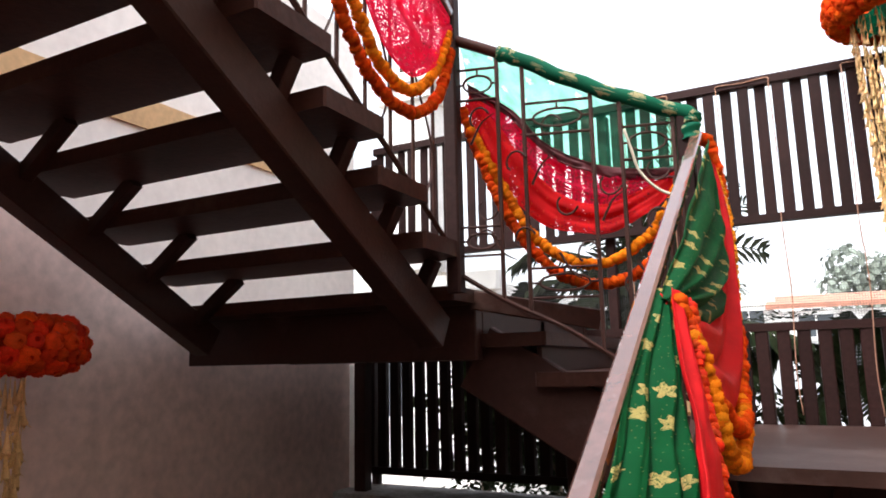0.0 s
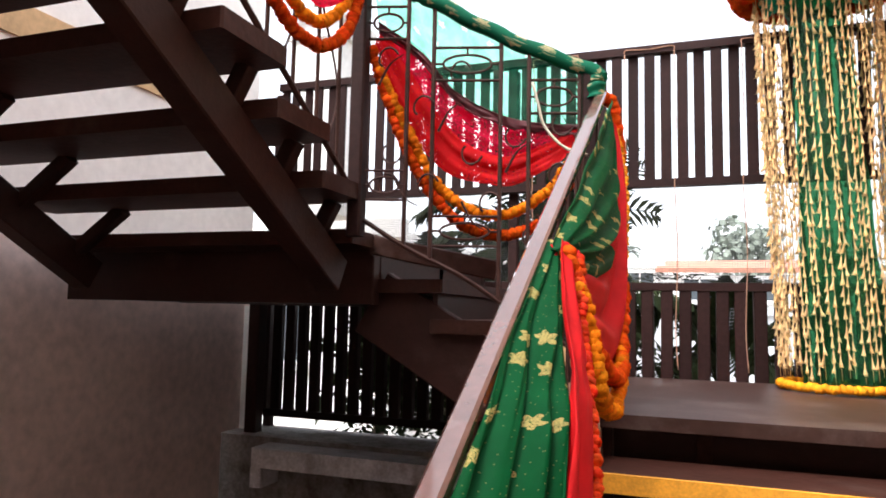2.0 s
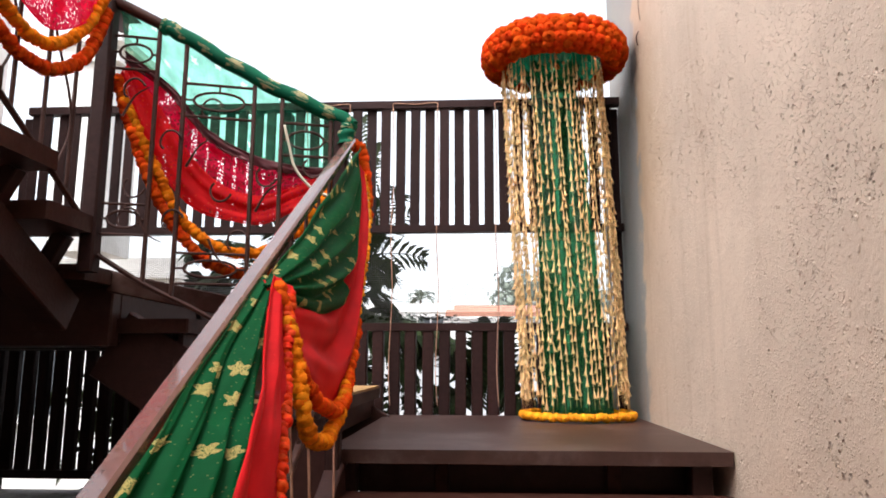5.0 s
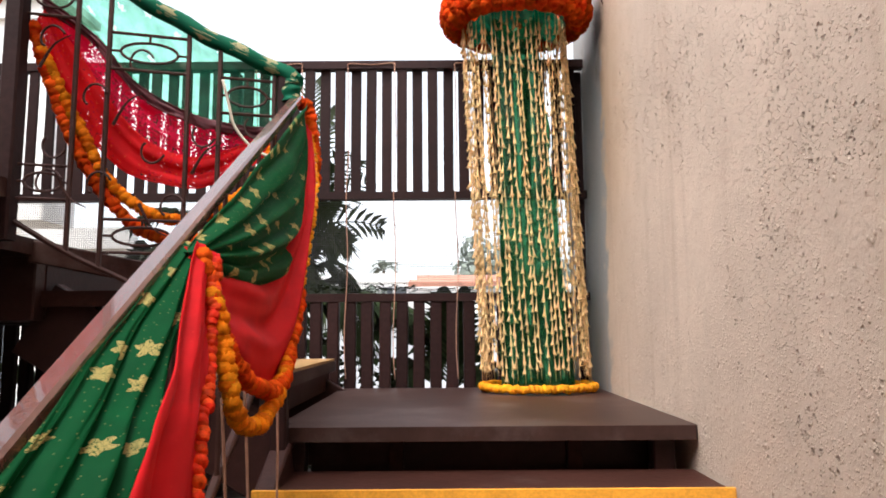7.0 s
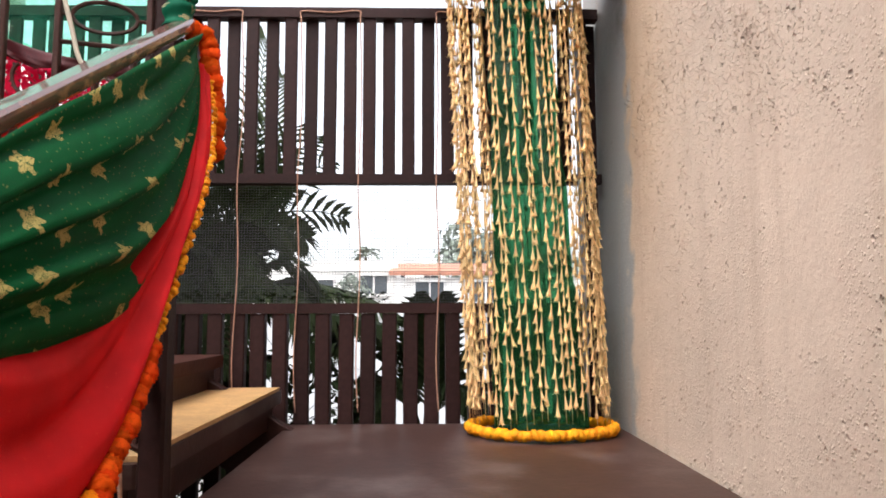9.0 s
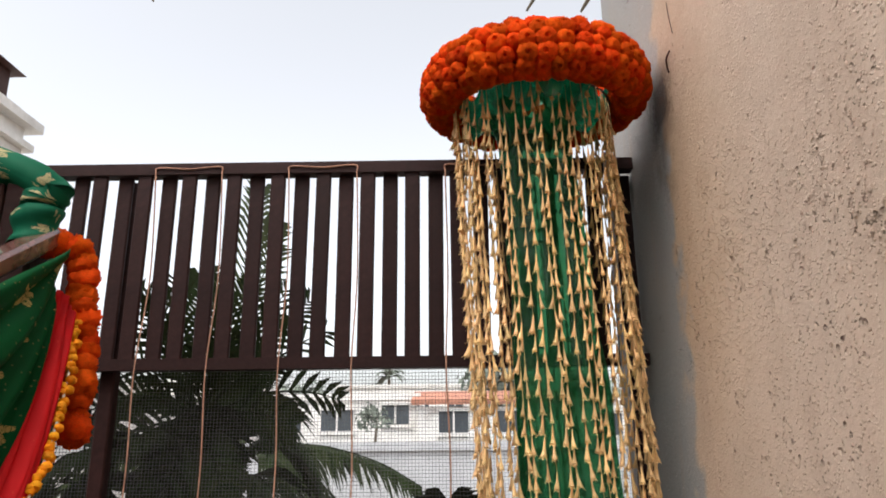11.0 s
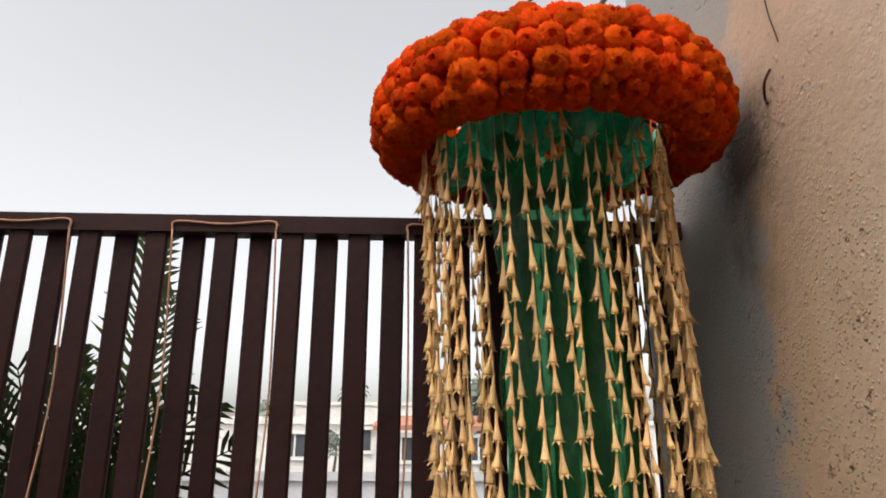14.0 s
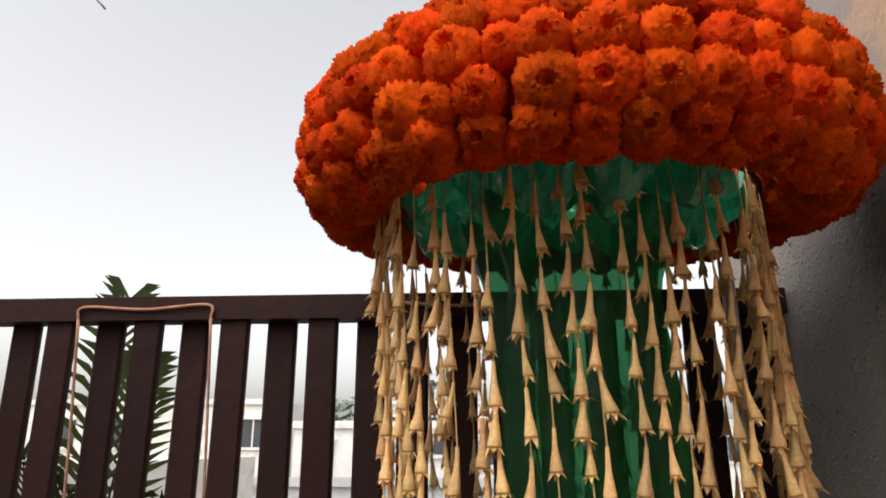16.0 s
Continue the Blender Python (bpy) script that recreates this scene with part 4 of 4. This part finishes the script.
garland([(-0.06, 1.375, 1.30), (-0.03, 1.37, 1.16), (-0.02, 1.40, 1.085), (-0.015, 1.50, 1.06), (-0.015, 1.63, 1.09), (-0.025, 1.79, 1.17)], BEAD_AMB,
        "amber yellow marigold garland looped below the red swag", 0.0135, 0.76, 12)
garland([(-0.07, 1.40, 1.36), (-0.045, 1.315, 1.19), (-0.01, 1.17, 1.02), (0.008, 1.02, 0.66)], BEAD_RED, "thin deep orange marigold garland along the red tail", 0.0115, 0.55, 13)
garland([(-0.14, 2.345, 1.975), (-0.105, 2.37, 1.965), (-0.09, 2.372, 1.89), (-0.082, 2.37, 1.80), (-0.075, 2.36, 1.71)], BEAD, "bunch of orange marigold garland tied at the newel post", 0.021, 1.05, 14)
for y, z0, z1 in ((1.62, 0.55, 1.10), (1.78, 0.52, 1.12), (2.05, 0.6, 1.3)):
    thing("dry_stem", Geo().tube(spline([(-0.12, y, z1), (-0.11, y + 0.02, (z0 + z1) / 2), (-0.10, y - 0.02, z0)], 12), 0.0035, 5), TWINE,
          "thin dry stem hanging below the garlands", "stem", "dry stems", smooth=True)

# turn railing: sheer teal, pink and garlands
S = lambda pts, off: [(a, rail_y(a) + off, z) for a, z in pts]
DARK_LINE = [(-0.88, 2.26), (-0.729, 2.147), (-0.621, 2.015), (-0.46, 1.925), (-0.30, 1.895), (-0.19, 1.90)]
cloth("teal_swag", S([(-0.90, 2.41), (-0.684, 2.30), (-0.428, 2.165), (-0.165, 2.055)], 0.02), S(DARK_LINE, 0.035), TEAL,
      "sheer teal green cloth swagged under the handrail", folds=3, depth=0.008, along=1, seed=0.4, out=(0, 1, 0))
cloth("dark_border", S(DARK_LINE, 0.03), S([(a, z - 0.035) for a, z in DARK_LINE], 0.035), material("maroon_border", (0.10, 0.012, 0.018), rough=0.6, vary=0.4, scale=40),
      "gathered dark maroon border of the teal cloth", folds=12, depth=0.006, nv=8, seed=0.9, out=(0, 1, 0))
cloth("pink_swag", S(DARK_LINE, 0.045), S([(-0.885, 2.17), (-0.793, 1.945), (-0.632, 1.755), (-0.454, 1.70), (-0.293, 1.765), (-0.185, 1.89)], 0.05), PINK,
      "sheer bright pink cloth hanging in a deep swag", folds=3.4, depth=0.010, along=1, seed=3.0, out=(0, 1, 0))
cloth("red_border", S([(-0.865, 2.25), (-0.745, 2.04), (-0.60, 1.845), (-0.45, 1.785), (-0.31, 1.83), (-0.19, 1.905)], 0.036), S([(-0.90, 2.16), (-0.81, 1.92), (-0.645, 1.735), (-0.455, 1.685), (-0.288, 1.755), (-0.185, 1.885)], 0.034), REDGAUZE,
      "gathered red cloth border along the pink swag", folds=2.0, depth=0.008, along=1, seed=2.6, nv=14, out=(0, 1, 0))
garland(S([(-0.87, 2.08), (-0.80, 1.93), (-0.74, 1.815), (-0.654, 1.665), (-0.478, 1.578), (-0.30, 1.675), (-0.19, 1.86)], 0.03), BEAD_AMB, "amber yellow marigold garland in a swag on the railing", 0.0155, 0.85, 21)
garland(S([(-0.90, 2.16), (-0.831, 1.95), (-0.742, 1.742), (-0.603, 1.56), (-0.447, 1.512), (-0.305, 1.582), (-0.19, 1.80)], 0.03), BEAD, "deep orange marigold garland in a swag on the railing", 0.0155, 0.9, 22)
wrap = spline([(-0.76, rail_y(-0.76), 2.352), (-0.684, rail_y(-0.684), 2.317), (-0.428, rail_y(-0.428), 2.178), (-0.16, rail_y(-0.16) - 0.005, 2.062), (-0.150, 2.335, 2.03), (-0.150, 2.335, 1.97)], 60)
g = Geo()
nn = 12
rings = []
for i, p in enumerate(wrap):
    d = (wrap[min(i + 1, 60)] - wrap[max(i - 1, 0)]).normalized()
    s = d.cross(Vector((0, 0, 1)))
    s = (s if s.length > 0.05 else Vector((1, 0, 0))).normalized()
    up = s.cross(d)
    for j in range(nn):
        t = 2 * math.pi * j / nn
        k = (0.026 + 0.003 * math.sin(0.9 * i + t) + 0.004 * noise.noise((i * 0.3, j * 0.7, 1.0))) * (1.15 if i > 48 else 1)
        rings.append(p + s * math.cos(t) * k + up * math.sin(t) * k)
g.add(rings, [(i * nn + j, i * nn + (j + 1) % nn, (i + 1) * nn + (j + 1) % nn, (i + 1) * nn + j) for i in range(60) for j in range(nn)])
g.uv = [(0.018 * (k // nn), 0.016 * (k % nn)) for k in range(len(g.v))]
thing("rail_wrap", g, GREENWRAP, "green brocade cloth wound round the sloping handrail", "drape", smooth=True)
thing("cord", Geo().tube(spline([(-0.35, rail_y(-0.35) - 0.03, 2.02), (-0.33, rail_y(-0.33) - 0.03, 1.94), (-0.31, rail_y(-0.31) - 0.03, 1.87), (-0.25, rail_y(-0.25) - 0.04, 1.80), (-0.17, 2.27, 1.765)], 20), 0.005, 6), THREAD,
      "loose cream cord hanging from the railing", "cord", smooth=True)

# upper railing: pink swag and garlands
U = lambda pts, x=-0.90: [(x, y, z) for y, z in pts]
cloth("pink_swag", U([(1.15, 2.98), (1.5, 2.78), (1.8, 2.62), (2.08, 2.48)], -0.905), U([(1.17, 2.9), (1.44, 2.42), (1.66, 2.17), (1.84, 2.17), (2.0, 2.3), (2.08, 2.44)], -0.89), PINK,
      "sheer bright pink cloth swagged on the upper railing", folds=3, depth=0.010, along=1, seed=5.0)
garland(U([(1.2, 2.82), (1.42, 2.36), (1.6, 2.14), (1.78, 2.10), (1.95, 2.22), (2.07, 2.42)]), BEAD_AMB, "amber yellow marigold garland on the upper railing", 0.0155, 0.85, 23)
garland(U([(1.16, 2.80), (1.38, 2.28), (1.56, 2.08), (1.78, 2.03), (1.98, 2.15), (2.08, 2.36)]), BEAD, "deep orange marigold garland on the upper railing", 0.0155, 0.9, 24)

# ---- at the wall corner ----
thing("conduit", Geo().tube(spline([(1.035, 3.855, DECK_Z), (1.03, 3.86, 1.8), (1.02, 3.865, 2.75)], 12), 0.012, 10), CONDUIT, "slim grey conduit standing against the fence", "conduit", smooth=True)
thing("wall_wire", Geo().tube(spline([(WALL_X - 0.004, 3.385, 2.893), (WALL_X - 0.014, 3.395, 2.868), (WALL_X - 0.006, 3.415, 2.845), (WALL_X - 0.004, 3.412, 2.832)], 14), 0.0032, 5), IRON,
      "short bent wire stub sticking out of the plaster", "wire", smooth=True)
thing("loose_wire", Geo().tube(spline([(WALL_X - 0.003, 3.372, 3.06), (WALL_X - 0.004, 3.362, 3.0), (WALL_X - 0.003, 3.345, 2.93)], 12), 0.0014, 5), IRON, "thin dark wire stuck along the plaster", "wire", smooth=True)
thing("bamboo_pole", Geo().tube(spline([(-6.3, 6.9, -3.2), (-6.35, 6.9, 3.5), (-6.3, 6.9, 9.4), (-5.6, 6.9, 9.3), (-3.4, 6.9, 6.88), (-2.27, 6.9, 5.62)], 60), lambda s: 0.026 - 0.018 * s, 8), BAMBOO,
      "tall dry bamboo pole whose thin tip bends over", "pole", "bamboo poles", smooth=True)
for a, b in (((1.24, 4.15, 4.36), (0.846, 4.6, 3.878)), ((1.26, 4.14, 4.14), (1.073, 4.5, 3.918)), ((1.22, 4.16, 3.90), (1.11, 4.5, 3.80))):
    a, b = Vector(a), Vector(b)
    thing("bamboo_pole", Geo().tube([a.lerp(b, i / 12) for i in range(13)], lambda s: (0.011 * (1 - s) ** 0.3 + 0.004 + 0.0015 * (int(s * 12) % 3 == 0)), 8), BAMBOO,
          "thin dry bamboo pole with a pointed tip", "pole", "bamboo poles", smooth=True)


# ---- palms ----
def frond(root, tip, arch, leaf_len, mat, parent, seed, width=0.048, droop=0.5, face=None, step=1):
    """A feather leaf: a bowed rib with narrow leaflets on both sides."""
    rg, root, tip = random.Random(seed), Vector(root), Vector(tip)
    mid = (root + tip) / 2 + Vector((0, 0, arch))
    rib = spline([root, root.lerp(mid, 0.55) + Vector((0, 0, arch * 0.2)), mid, mid.lerp(tip, 0.6) + Vector((0, 0, arch * 0.25)), tip], 40)
    g = Geo().tube(rib, lambda s: 0.009 * (1 - 0.8 * s), 5)
    for i in range(7, 41, step):
        d = (rib[min(i + 1, 40)] - rib[i - 1]).normalized()
        side = d.cross(Vector((0, 0, 1)))
        side = (side if side.length > 0.1 else d.cross(Vector((0, 1, 0)))).normalized()
        if face:
            side = d.cross(Vector(face)).normalized()
        f = i / 40
        ln = leaf_len * (0.45 + 0.55 * math.sin(math.pi * min(1, f * 0.9 + 0.1))) * rg.uniform(0.85, 1.1)
        for s in (-1, 1):
            dirn = (side * s * 0.85 + d * 0.75 + Vector((0, 0, 0.12))).normalized()
            p0, wv = rib[i], d * width * 0.5
            p1 = p0 + dirn * ln * 0.5 + Vector((0, 0, -droop * ln * 0.12))
            p2 = p0 + dirn * ln * 0.95 + Vector((0, 0, -droop * ln * rg.uniform(0.4, 0.75)))
            up = Vector((0, 0, width * 0.25))
            g.add([p0 - wv * 0.4, p0 + wv * 0.4, p1 - wv + up, p1 + wv + up, p2], [(0, 1, 3, 2), (2, 3, 4)])
    return part("frond", g, mat, parent)


def palm(x, y, z0, z1, tips, label, seed, leaf=0.30):
    p = base("palm", x, y, z0, label, "palm")
    part("trunk", Geo().tube(spline([(x, y, z0), (x + 0.04, y, (z0 + z1) / 2), (x, y, z1)], 20), lambda s: 0.055 - 0.02 * s + 0.004 * (int(s * 20) % 2), 10), BARK, p)
    for i, (tx, ty, tz, arch) in enumerate(tips):
        frond((x, y, z1), (tx, ty, tz), arch, leaf, YOUNG if tz > 2.6 else LEAF, p, seed + i, width=0.026 if tz > 2.4 else 0.046, droop=0.35 if tz > z1 + 0.6 else 0.8)
    return p


palm(-0.70, 4.75, -3.2, 1.35, [(0.11, 4.5, 1.34, 0.06), (-1.5, 4.5, 1.75, 0.2), (-1.25, 4.4, 1.58, 0.2), (-0.9, 4.4, 1.72, 0.12), (-0.6, 4.4, 1.82, 0.08), (-0.42, 4.6, 2.68, 0.05), (-0.52, 4.65, 2.9, 0.02), (-1.0, 4.6, 2.35, 0.15), (-1.65, 4.6, 1.95, 0.3),
                               (-1.3, 4.5, 1.35, 0.3), (-0.15, 4.45, 1.15, 0.3), (-0.6, 4.3, 1.1, 0.35), (-0.75, 4.6, 2.45, 0.05)],
     "dark green feathery palm growing behind the slatted fence", 100)
fan = bpy.data.objects["palm"]
for k, (tx, tz, arch) in enumerate(((-0.05, 1.87, 0.07), (-0.24, 1.76, 0.05), (-1.05, 2.08, 0.05), (-1.22, 1.76, 0.12), (-1.12, 1.55, 0.08), (-0.85, 2.30, 0.02),
                                    (-0.13, 2.16, 0.03), (-0.34, 2.22, 0.02), (-0.98, 2.26, 0.04), (-0.5, 1.45, 0.0), (-0.8, 1.42, 0.02), (-0.36, 2.06, 0.03), (-0.62, 2.2, 0.0), (-0.46, 2.36, 0.0), (-0.80, 2.40, 0.0), (-0.20, 2.30, 0.03), (-0.97, 2.36, 0.02), (-0.56, 2.30, 0.0), (-0.30, 2.34, 0.02))):
    frond((-0.66, 4.46 + 0.012 * (k % 5), 1.80), (tx, 4.36 + 0.02 * (k % 4), tz), arch, 0.17 + 0.015 * (k % 3), LEAF, fan, 400 + k, step=2 if k % 2 else 3, width=0.036 if tz < 2 else 0.024, droop=0.15, face=(0.1 * (k % 3 - 1), 1, 0.15))
back = base("palm", -1.25, 7.0, -3.2, "palm with arching drooping leaves standing farther behind the fence", "palm")
part("trunk", Geo().tube(spline([(-1.25, 7.0, -3.2), (-1.2, 7.02, -0.8), (-1.25, 7.0, 1.6)], 20), lambda s: 0.075 - 0.025 * s + 0.005 * (int(s * 20) % 2), 10), BARK, back)
for k, (tx, ty, tz, arch) in enumerate(((0.12, 6.95, 1.40, 0.16), (-0.35, 6.7, 1.15, 0.18), (-2.5, 6.9, 1.42, 0.16), (-1.9, 6.6, 1.2, 0.2), (-0.75, 7.6, 1.5, 0.15), (-1.6, 7.6, 1.6, 0.15))):
    frond((-1.25, 7.0, 1.6), (tx, ty, tz), arch, 0.36, LEAF, back, 430 + k, width=0.045, droop=1.5)
palm(-1.55, 4.9, -3.2, 0.9, [(-0.9, 4.6, 1.5, 0.3), (-2.2, 4.6, 1.4, 0.3), (-1.5, 4.5, 1.75, 0.1), (-0.7, 4.5, 0.9, 0.3), (-1.9, 4.5, 0.85, 0.3), (-1.2, 4.45, 1.2, 0.2)],
     "shorter palm beside the fence with drooping leaves", 140)
palm(0.35, 4.9, -3.2, 0.7, [(0.9, 4.6, 1.2, 0.25), (-0.1, 4.6, 1.25, 0.3), (0.4, 4.55, 1.45, 0.1), (0.75, 4.5, 0.7, 0.3), (0.0, 4.5, 0.75, 0.3)], "young yellowish palm behind the fence", 170)
palm(-1.0, 4.55, -3.2, 0.55, [(-0.4, 4.4, 1.15, 0.2), (-1.6, 4.4, 1.1, 0.2), (-0.9, 4.35, 1.35, 0.05), (-0.5, 4.4, 0.6, 0.25), (-1.5, 4.4, 0.6, 0.25), (-1.1, 4.4, 1.2, 0.1)], "low dense palm behind the fence", 300)
palm(-1.95, 4.6, -3.2, 0.5, [(-1.5, 4.4, 1.05, 0.2), (-2.4, 4.4, 1.0, 0.2), (-1.9, 4.35, 1.3, 0.05), (-1.6, 4.4, 0.6, 0.25), (-2.3, 4.4, 0.6, 0.25)], "low bushy palm by the end of the fence", 320)
palm(-0.75, 5.0, -3.2, 1.5, [(-0.35, 4.7, 1.75, 0.25), (-1.2, 4.7, 1.8, 0.25), (-0.8, 4.5, 1.5, 0.25), (-0.3, 5.2, 1.5, 0.2)], "dark leafy palm crowding the open band of the fence", 340)
rg = random.Random(77)
g = Geo()
for i in range(260):
    px = rg.uniform(-0.75, 0.2)
    pz = 1.455 + abs(rg.gauss(0, 0.018)) - 0.04 * max(0, px)
    a, ln = rg.uniform(0, 6.3), rg.uniform(0.015, 0.04)
    q = Vector((px, 3.985 + rg.uniform(-0.02, 0.06), pz))
    d = Vector((math.cos(a), 0.4 * math.sin(a), rg.uniform(-0.5, 0.6))) * ln
    s = Vector((0, 0.3, 1)).cross(d).normalized() * ln * 0.35
    g.add([q, q + d * 0.5 + s, q + d, q + d * 0.5 - s], [(0, 1, 2, 3)])
hedge = Geo()
for i in range(6500):
    q = Vector((rg.uniform(-2.15, 0.1), rg.uniform(4.25, 4.85), rg.uniform(-0.6, 1.05) + 0.28 * rg.random()))
    if noise.noise(q * 2.2) < -0.16 - 0.2 * (q.x < -0.3):
        continue
    d = Vector((rg.uniform(-1, 1), rg.uniform(-1, 0.4), rg.uniform(-0.7, 0.7))).normalized() * rg.uniform(0.05, 0.10)
    s = d.cross(Vector((rg.uniform(-1, 1), rg.uniform(-1, 1), 1))).normalized() * 0.02
    hedge.add([q, q + d * 0.5 + s, q + d, q + d * 0.5 - s], [(0, 1, 2, 3)])
thing("hedge", hedge, LEAF, "dark leafy shrubs growing below the palms behind the fence", "hedge", kind="stuff")
thing("creeper", g, LEAF, "dry dark creeper leaves lying along the lower rail", "creeper", kind="stuff")


# ---- distance ----
def house(x0, x1, y0, y1, z1, wins, label, wall=WHITEWASH, roof=None, parapet=0.5):
    h = base("house", (x0 + x1) / 2, y0, -3.2, label, "house", "distant houses")
    part("wall", Geo().block(x0, x1, y0, y1, -3.2, z1, 0.02), wall, h)
    if roof:
        part("roof", Geo().bar(((x0 + x1) / 2, y0 - 0.3, z1 + 0.15), ((x0 + x1) / 2, y0 + 1.6, z1 + 0.55), x1 - x0 + 0.4, 0.16, 0.03), roof, h, "sloping red tile roof")
    else:
        part("parapet", Geo().block(x0 - 0.1, x1 + 0.1, y0 - 0.12, y0 + 0.1, z1 - 0.12, z1 + 0.12, 0.02), wall, h)
    for a, b, c, d in wins:
        w = part("window", Geo().block(a, b, y0 - 0.03, y0 - 0.008, c, d, 0.005), GLASS, h)
        part("frame", Geo().block(a - 0.07, b + 0.07, y0 - 0.1, y0 - 0.032, c - 0.12, c - 0.01, 0.01).block(a - 0.07, b + 0.07, y0 - 0.14, y0 - 0.032, d + 0.01, d + 0.1, 0.01)
             .block((a + b) / 2 - 0.03, (a + b) / 2 + 0.03, y0 - 0.06, y0 - 0.032, c, d, 0.005), wall, w)
    return h


house(-6.2, -0.75, 26, 33, 3.15, [(-2.0, -1.05, 2.2, 2.85), (-4.1, -3.0, 2.0, 2.7), (-5.6, -4.8, 2.0, 2.6)], "white rendered house with a flat roof and dark windows")
house(-0.74, 4.2, 25.5, 32, 2.75, [(0.0, 1.0, 1.9, 2.6), (2.0, 3.0, 1.9, 2.6)], "white house with a red tiled roof edge", roof=REDROOF)
house(-7, 6, 22.5, 24.5, 1.5, [], "long grey garden building in front of the houses", GREYWALL)
house(-22, -9, 34, 44, 4.4, [(-20 + 3 * i, -18.8 + 3 * i, 2.4, 3.6) for i in range(4)], "white apartment block with a row of windows")
house(7, 18, 38, 48, 3.6, [(8 + 3 * i, 9.2 + 3 * i, 1.8, 2.9) for i in range(3)], "low pale house in the distance")
house(-8, 2, 52, 60, 5.4, [(-7 + 2.4 * i, -6 + 2.4 * i, 3.2, 4.4) for i in range(4)], "far white house among trees")
house(-9.5, -3.3, 8.0, 14.0, 2.3, [(-5.6, -4.6, 0.6, 1.7)], "pale neighbouring house just beyond the fence")
PX, PY, PS = -3.75, 6.9, 1.0
pz = lambda z: 4.52 + (z - 4.26) * PS
tower = base("roof_pillar", PX, PY, 2.42, "white roof pillar with a dark lantern on top", "pillar")
square = lambda geo, r, z0, z1: geo.block(PX - r * PS, PX + r * PS, PY - r * PS, PY + r * PS, z0, z1, 0.015)
part("shaft", square(Geo(), 0.29, 2.3, pz(4.22)), WHITEWASH, tower)
part("cornice", square(square(Geo(), 0.36, pz(4.02), pz(4.08)), 0.40, pz(4.22), pz(4.30)), WHITEWASH, tower)
part("cap", square(Geo(), 0.25, pz(4.301), pz(4.42)), WHITEWASH, tower)
lan = part("lantern", square(Geo(), 0.16, pz(4.421), pz(4.74)), IRON, tower, "dark metal lantern")
part("lantern_roof", Geo().add([(PX + a * PS, PY + b * PS, pz(4.742)) for a, b in ((-0.25, -0.25), (0.25, -0.25), (0.25, 0.25), (-0.25, 0.25))] + [(PX, PY, pz(4.95))], [(3, 2, 1, 0), (0, 1, 4), (1, 2, 4), (2, 3, 4), (3, 0, 4)]), IRON, lan)


def tree(x, y, z, r, h, label, seed, n=900, foot=-3.2, girth=0.25):
    rg = random.Random(seed)
    t = base("tree", x, y, foot, label, "tree", "distant trees")
    wood = Geo().tube(spline([(x, y, foot), (x + 0.1 * r, y, z - h * 0.3), (x, y, z + h * 0.2)], 10), lambda s: girth * (1 - 0.7 * s), 8)
    for k in range(6):
        a = k * 1.05
        wood.tube([(x, y, z - h * 0.2), (x + 0.7 * r * math.cos(a), y + 0.7 * r * math.sin(a), z + h * 0.3 * math.sin(2 * a))], girth * 0.24, 5)
    part("trunk", wood, BARK, t)
    lumps = [(x + rg.uniform(-0.7, 0.7) * r, y + rg.uniform(-0.7, 0.7) * r, z + rg.uniform(-0.35, 0.5) * h, rg.uniform(0.3, 0.55) * r) for _ in range(12)]
    g = Geo()
    for i in range(n):
        lx, ly, lz, lr = rg.choice(lumps)
        d = Vector((rg.gauss(0, 1), rg.gauss(0, 1), rg.gauss(0, 1))).normalized() * lr * rg.uniform(0.6, 1.05)
        q = Vector((lx, ly, lz)) + d
        a, b = Vector((rg.uniform(-1, 1), rg.uniform(-1, 1), rg.uniform(-1, 1))).normalized(), d.normalized()
        s = a.cross(b).normalized() * r * 0.11
        w = s.cross(b) * 0.6 + b * r * 0.03
        g.add([q - s, q + w, q + s, q - w], [(0, 1, 2, 3)])
    part("crown", g, HAZED_LEAF, t)
    return t


tree(2.6, 34, 4.1, 1.7, 2.2, "hazy round tree beyond the red roof", 5)
tree(-9.5, 47, 3.5, 2.4, 2.2, "hazy tree behind the houses", 6)
tree(11, 52, 4.0, 3.0, 2.6, "hazy spreading tree in the distance", 8)
tree(-1.95, 23.4, 2.35, 0.55, 0.7, "small leafy tree growing on the roof terrace", 12, 500, 1.5, 0.05)
far = base("palm", -7.7, 92, -3.2, "small palm standing far off above the roofs", "palm")
part("trunk", Geo().tube([(-7.7, 92, -3.2), (-7.6, 92, 9.2)], 0.2, 7), BARK, far)
for i in range(11):
    a = i * 0.571
    frond((-7.6, 92, 9.2), (-7.6 + 2.1 * math.cos(a), 92 + 1.2 * math.sin(a), 9.2 + 1.1 * math.sin(a * 1.7)), 0.6, 0.8, HAZED_LEAF, far, 200 + i, width=0.14)
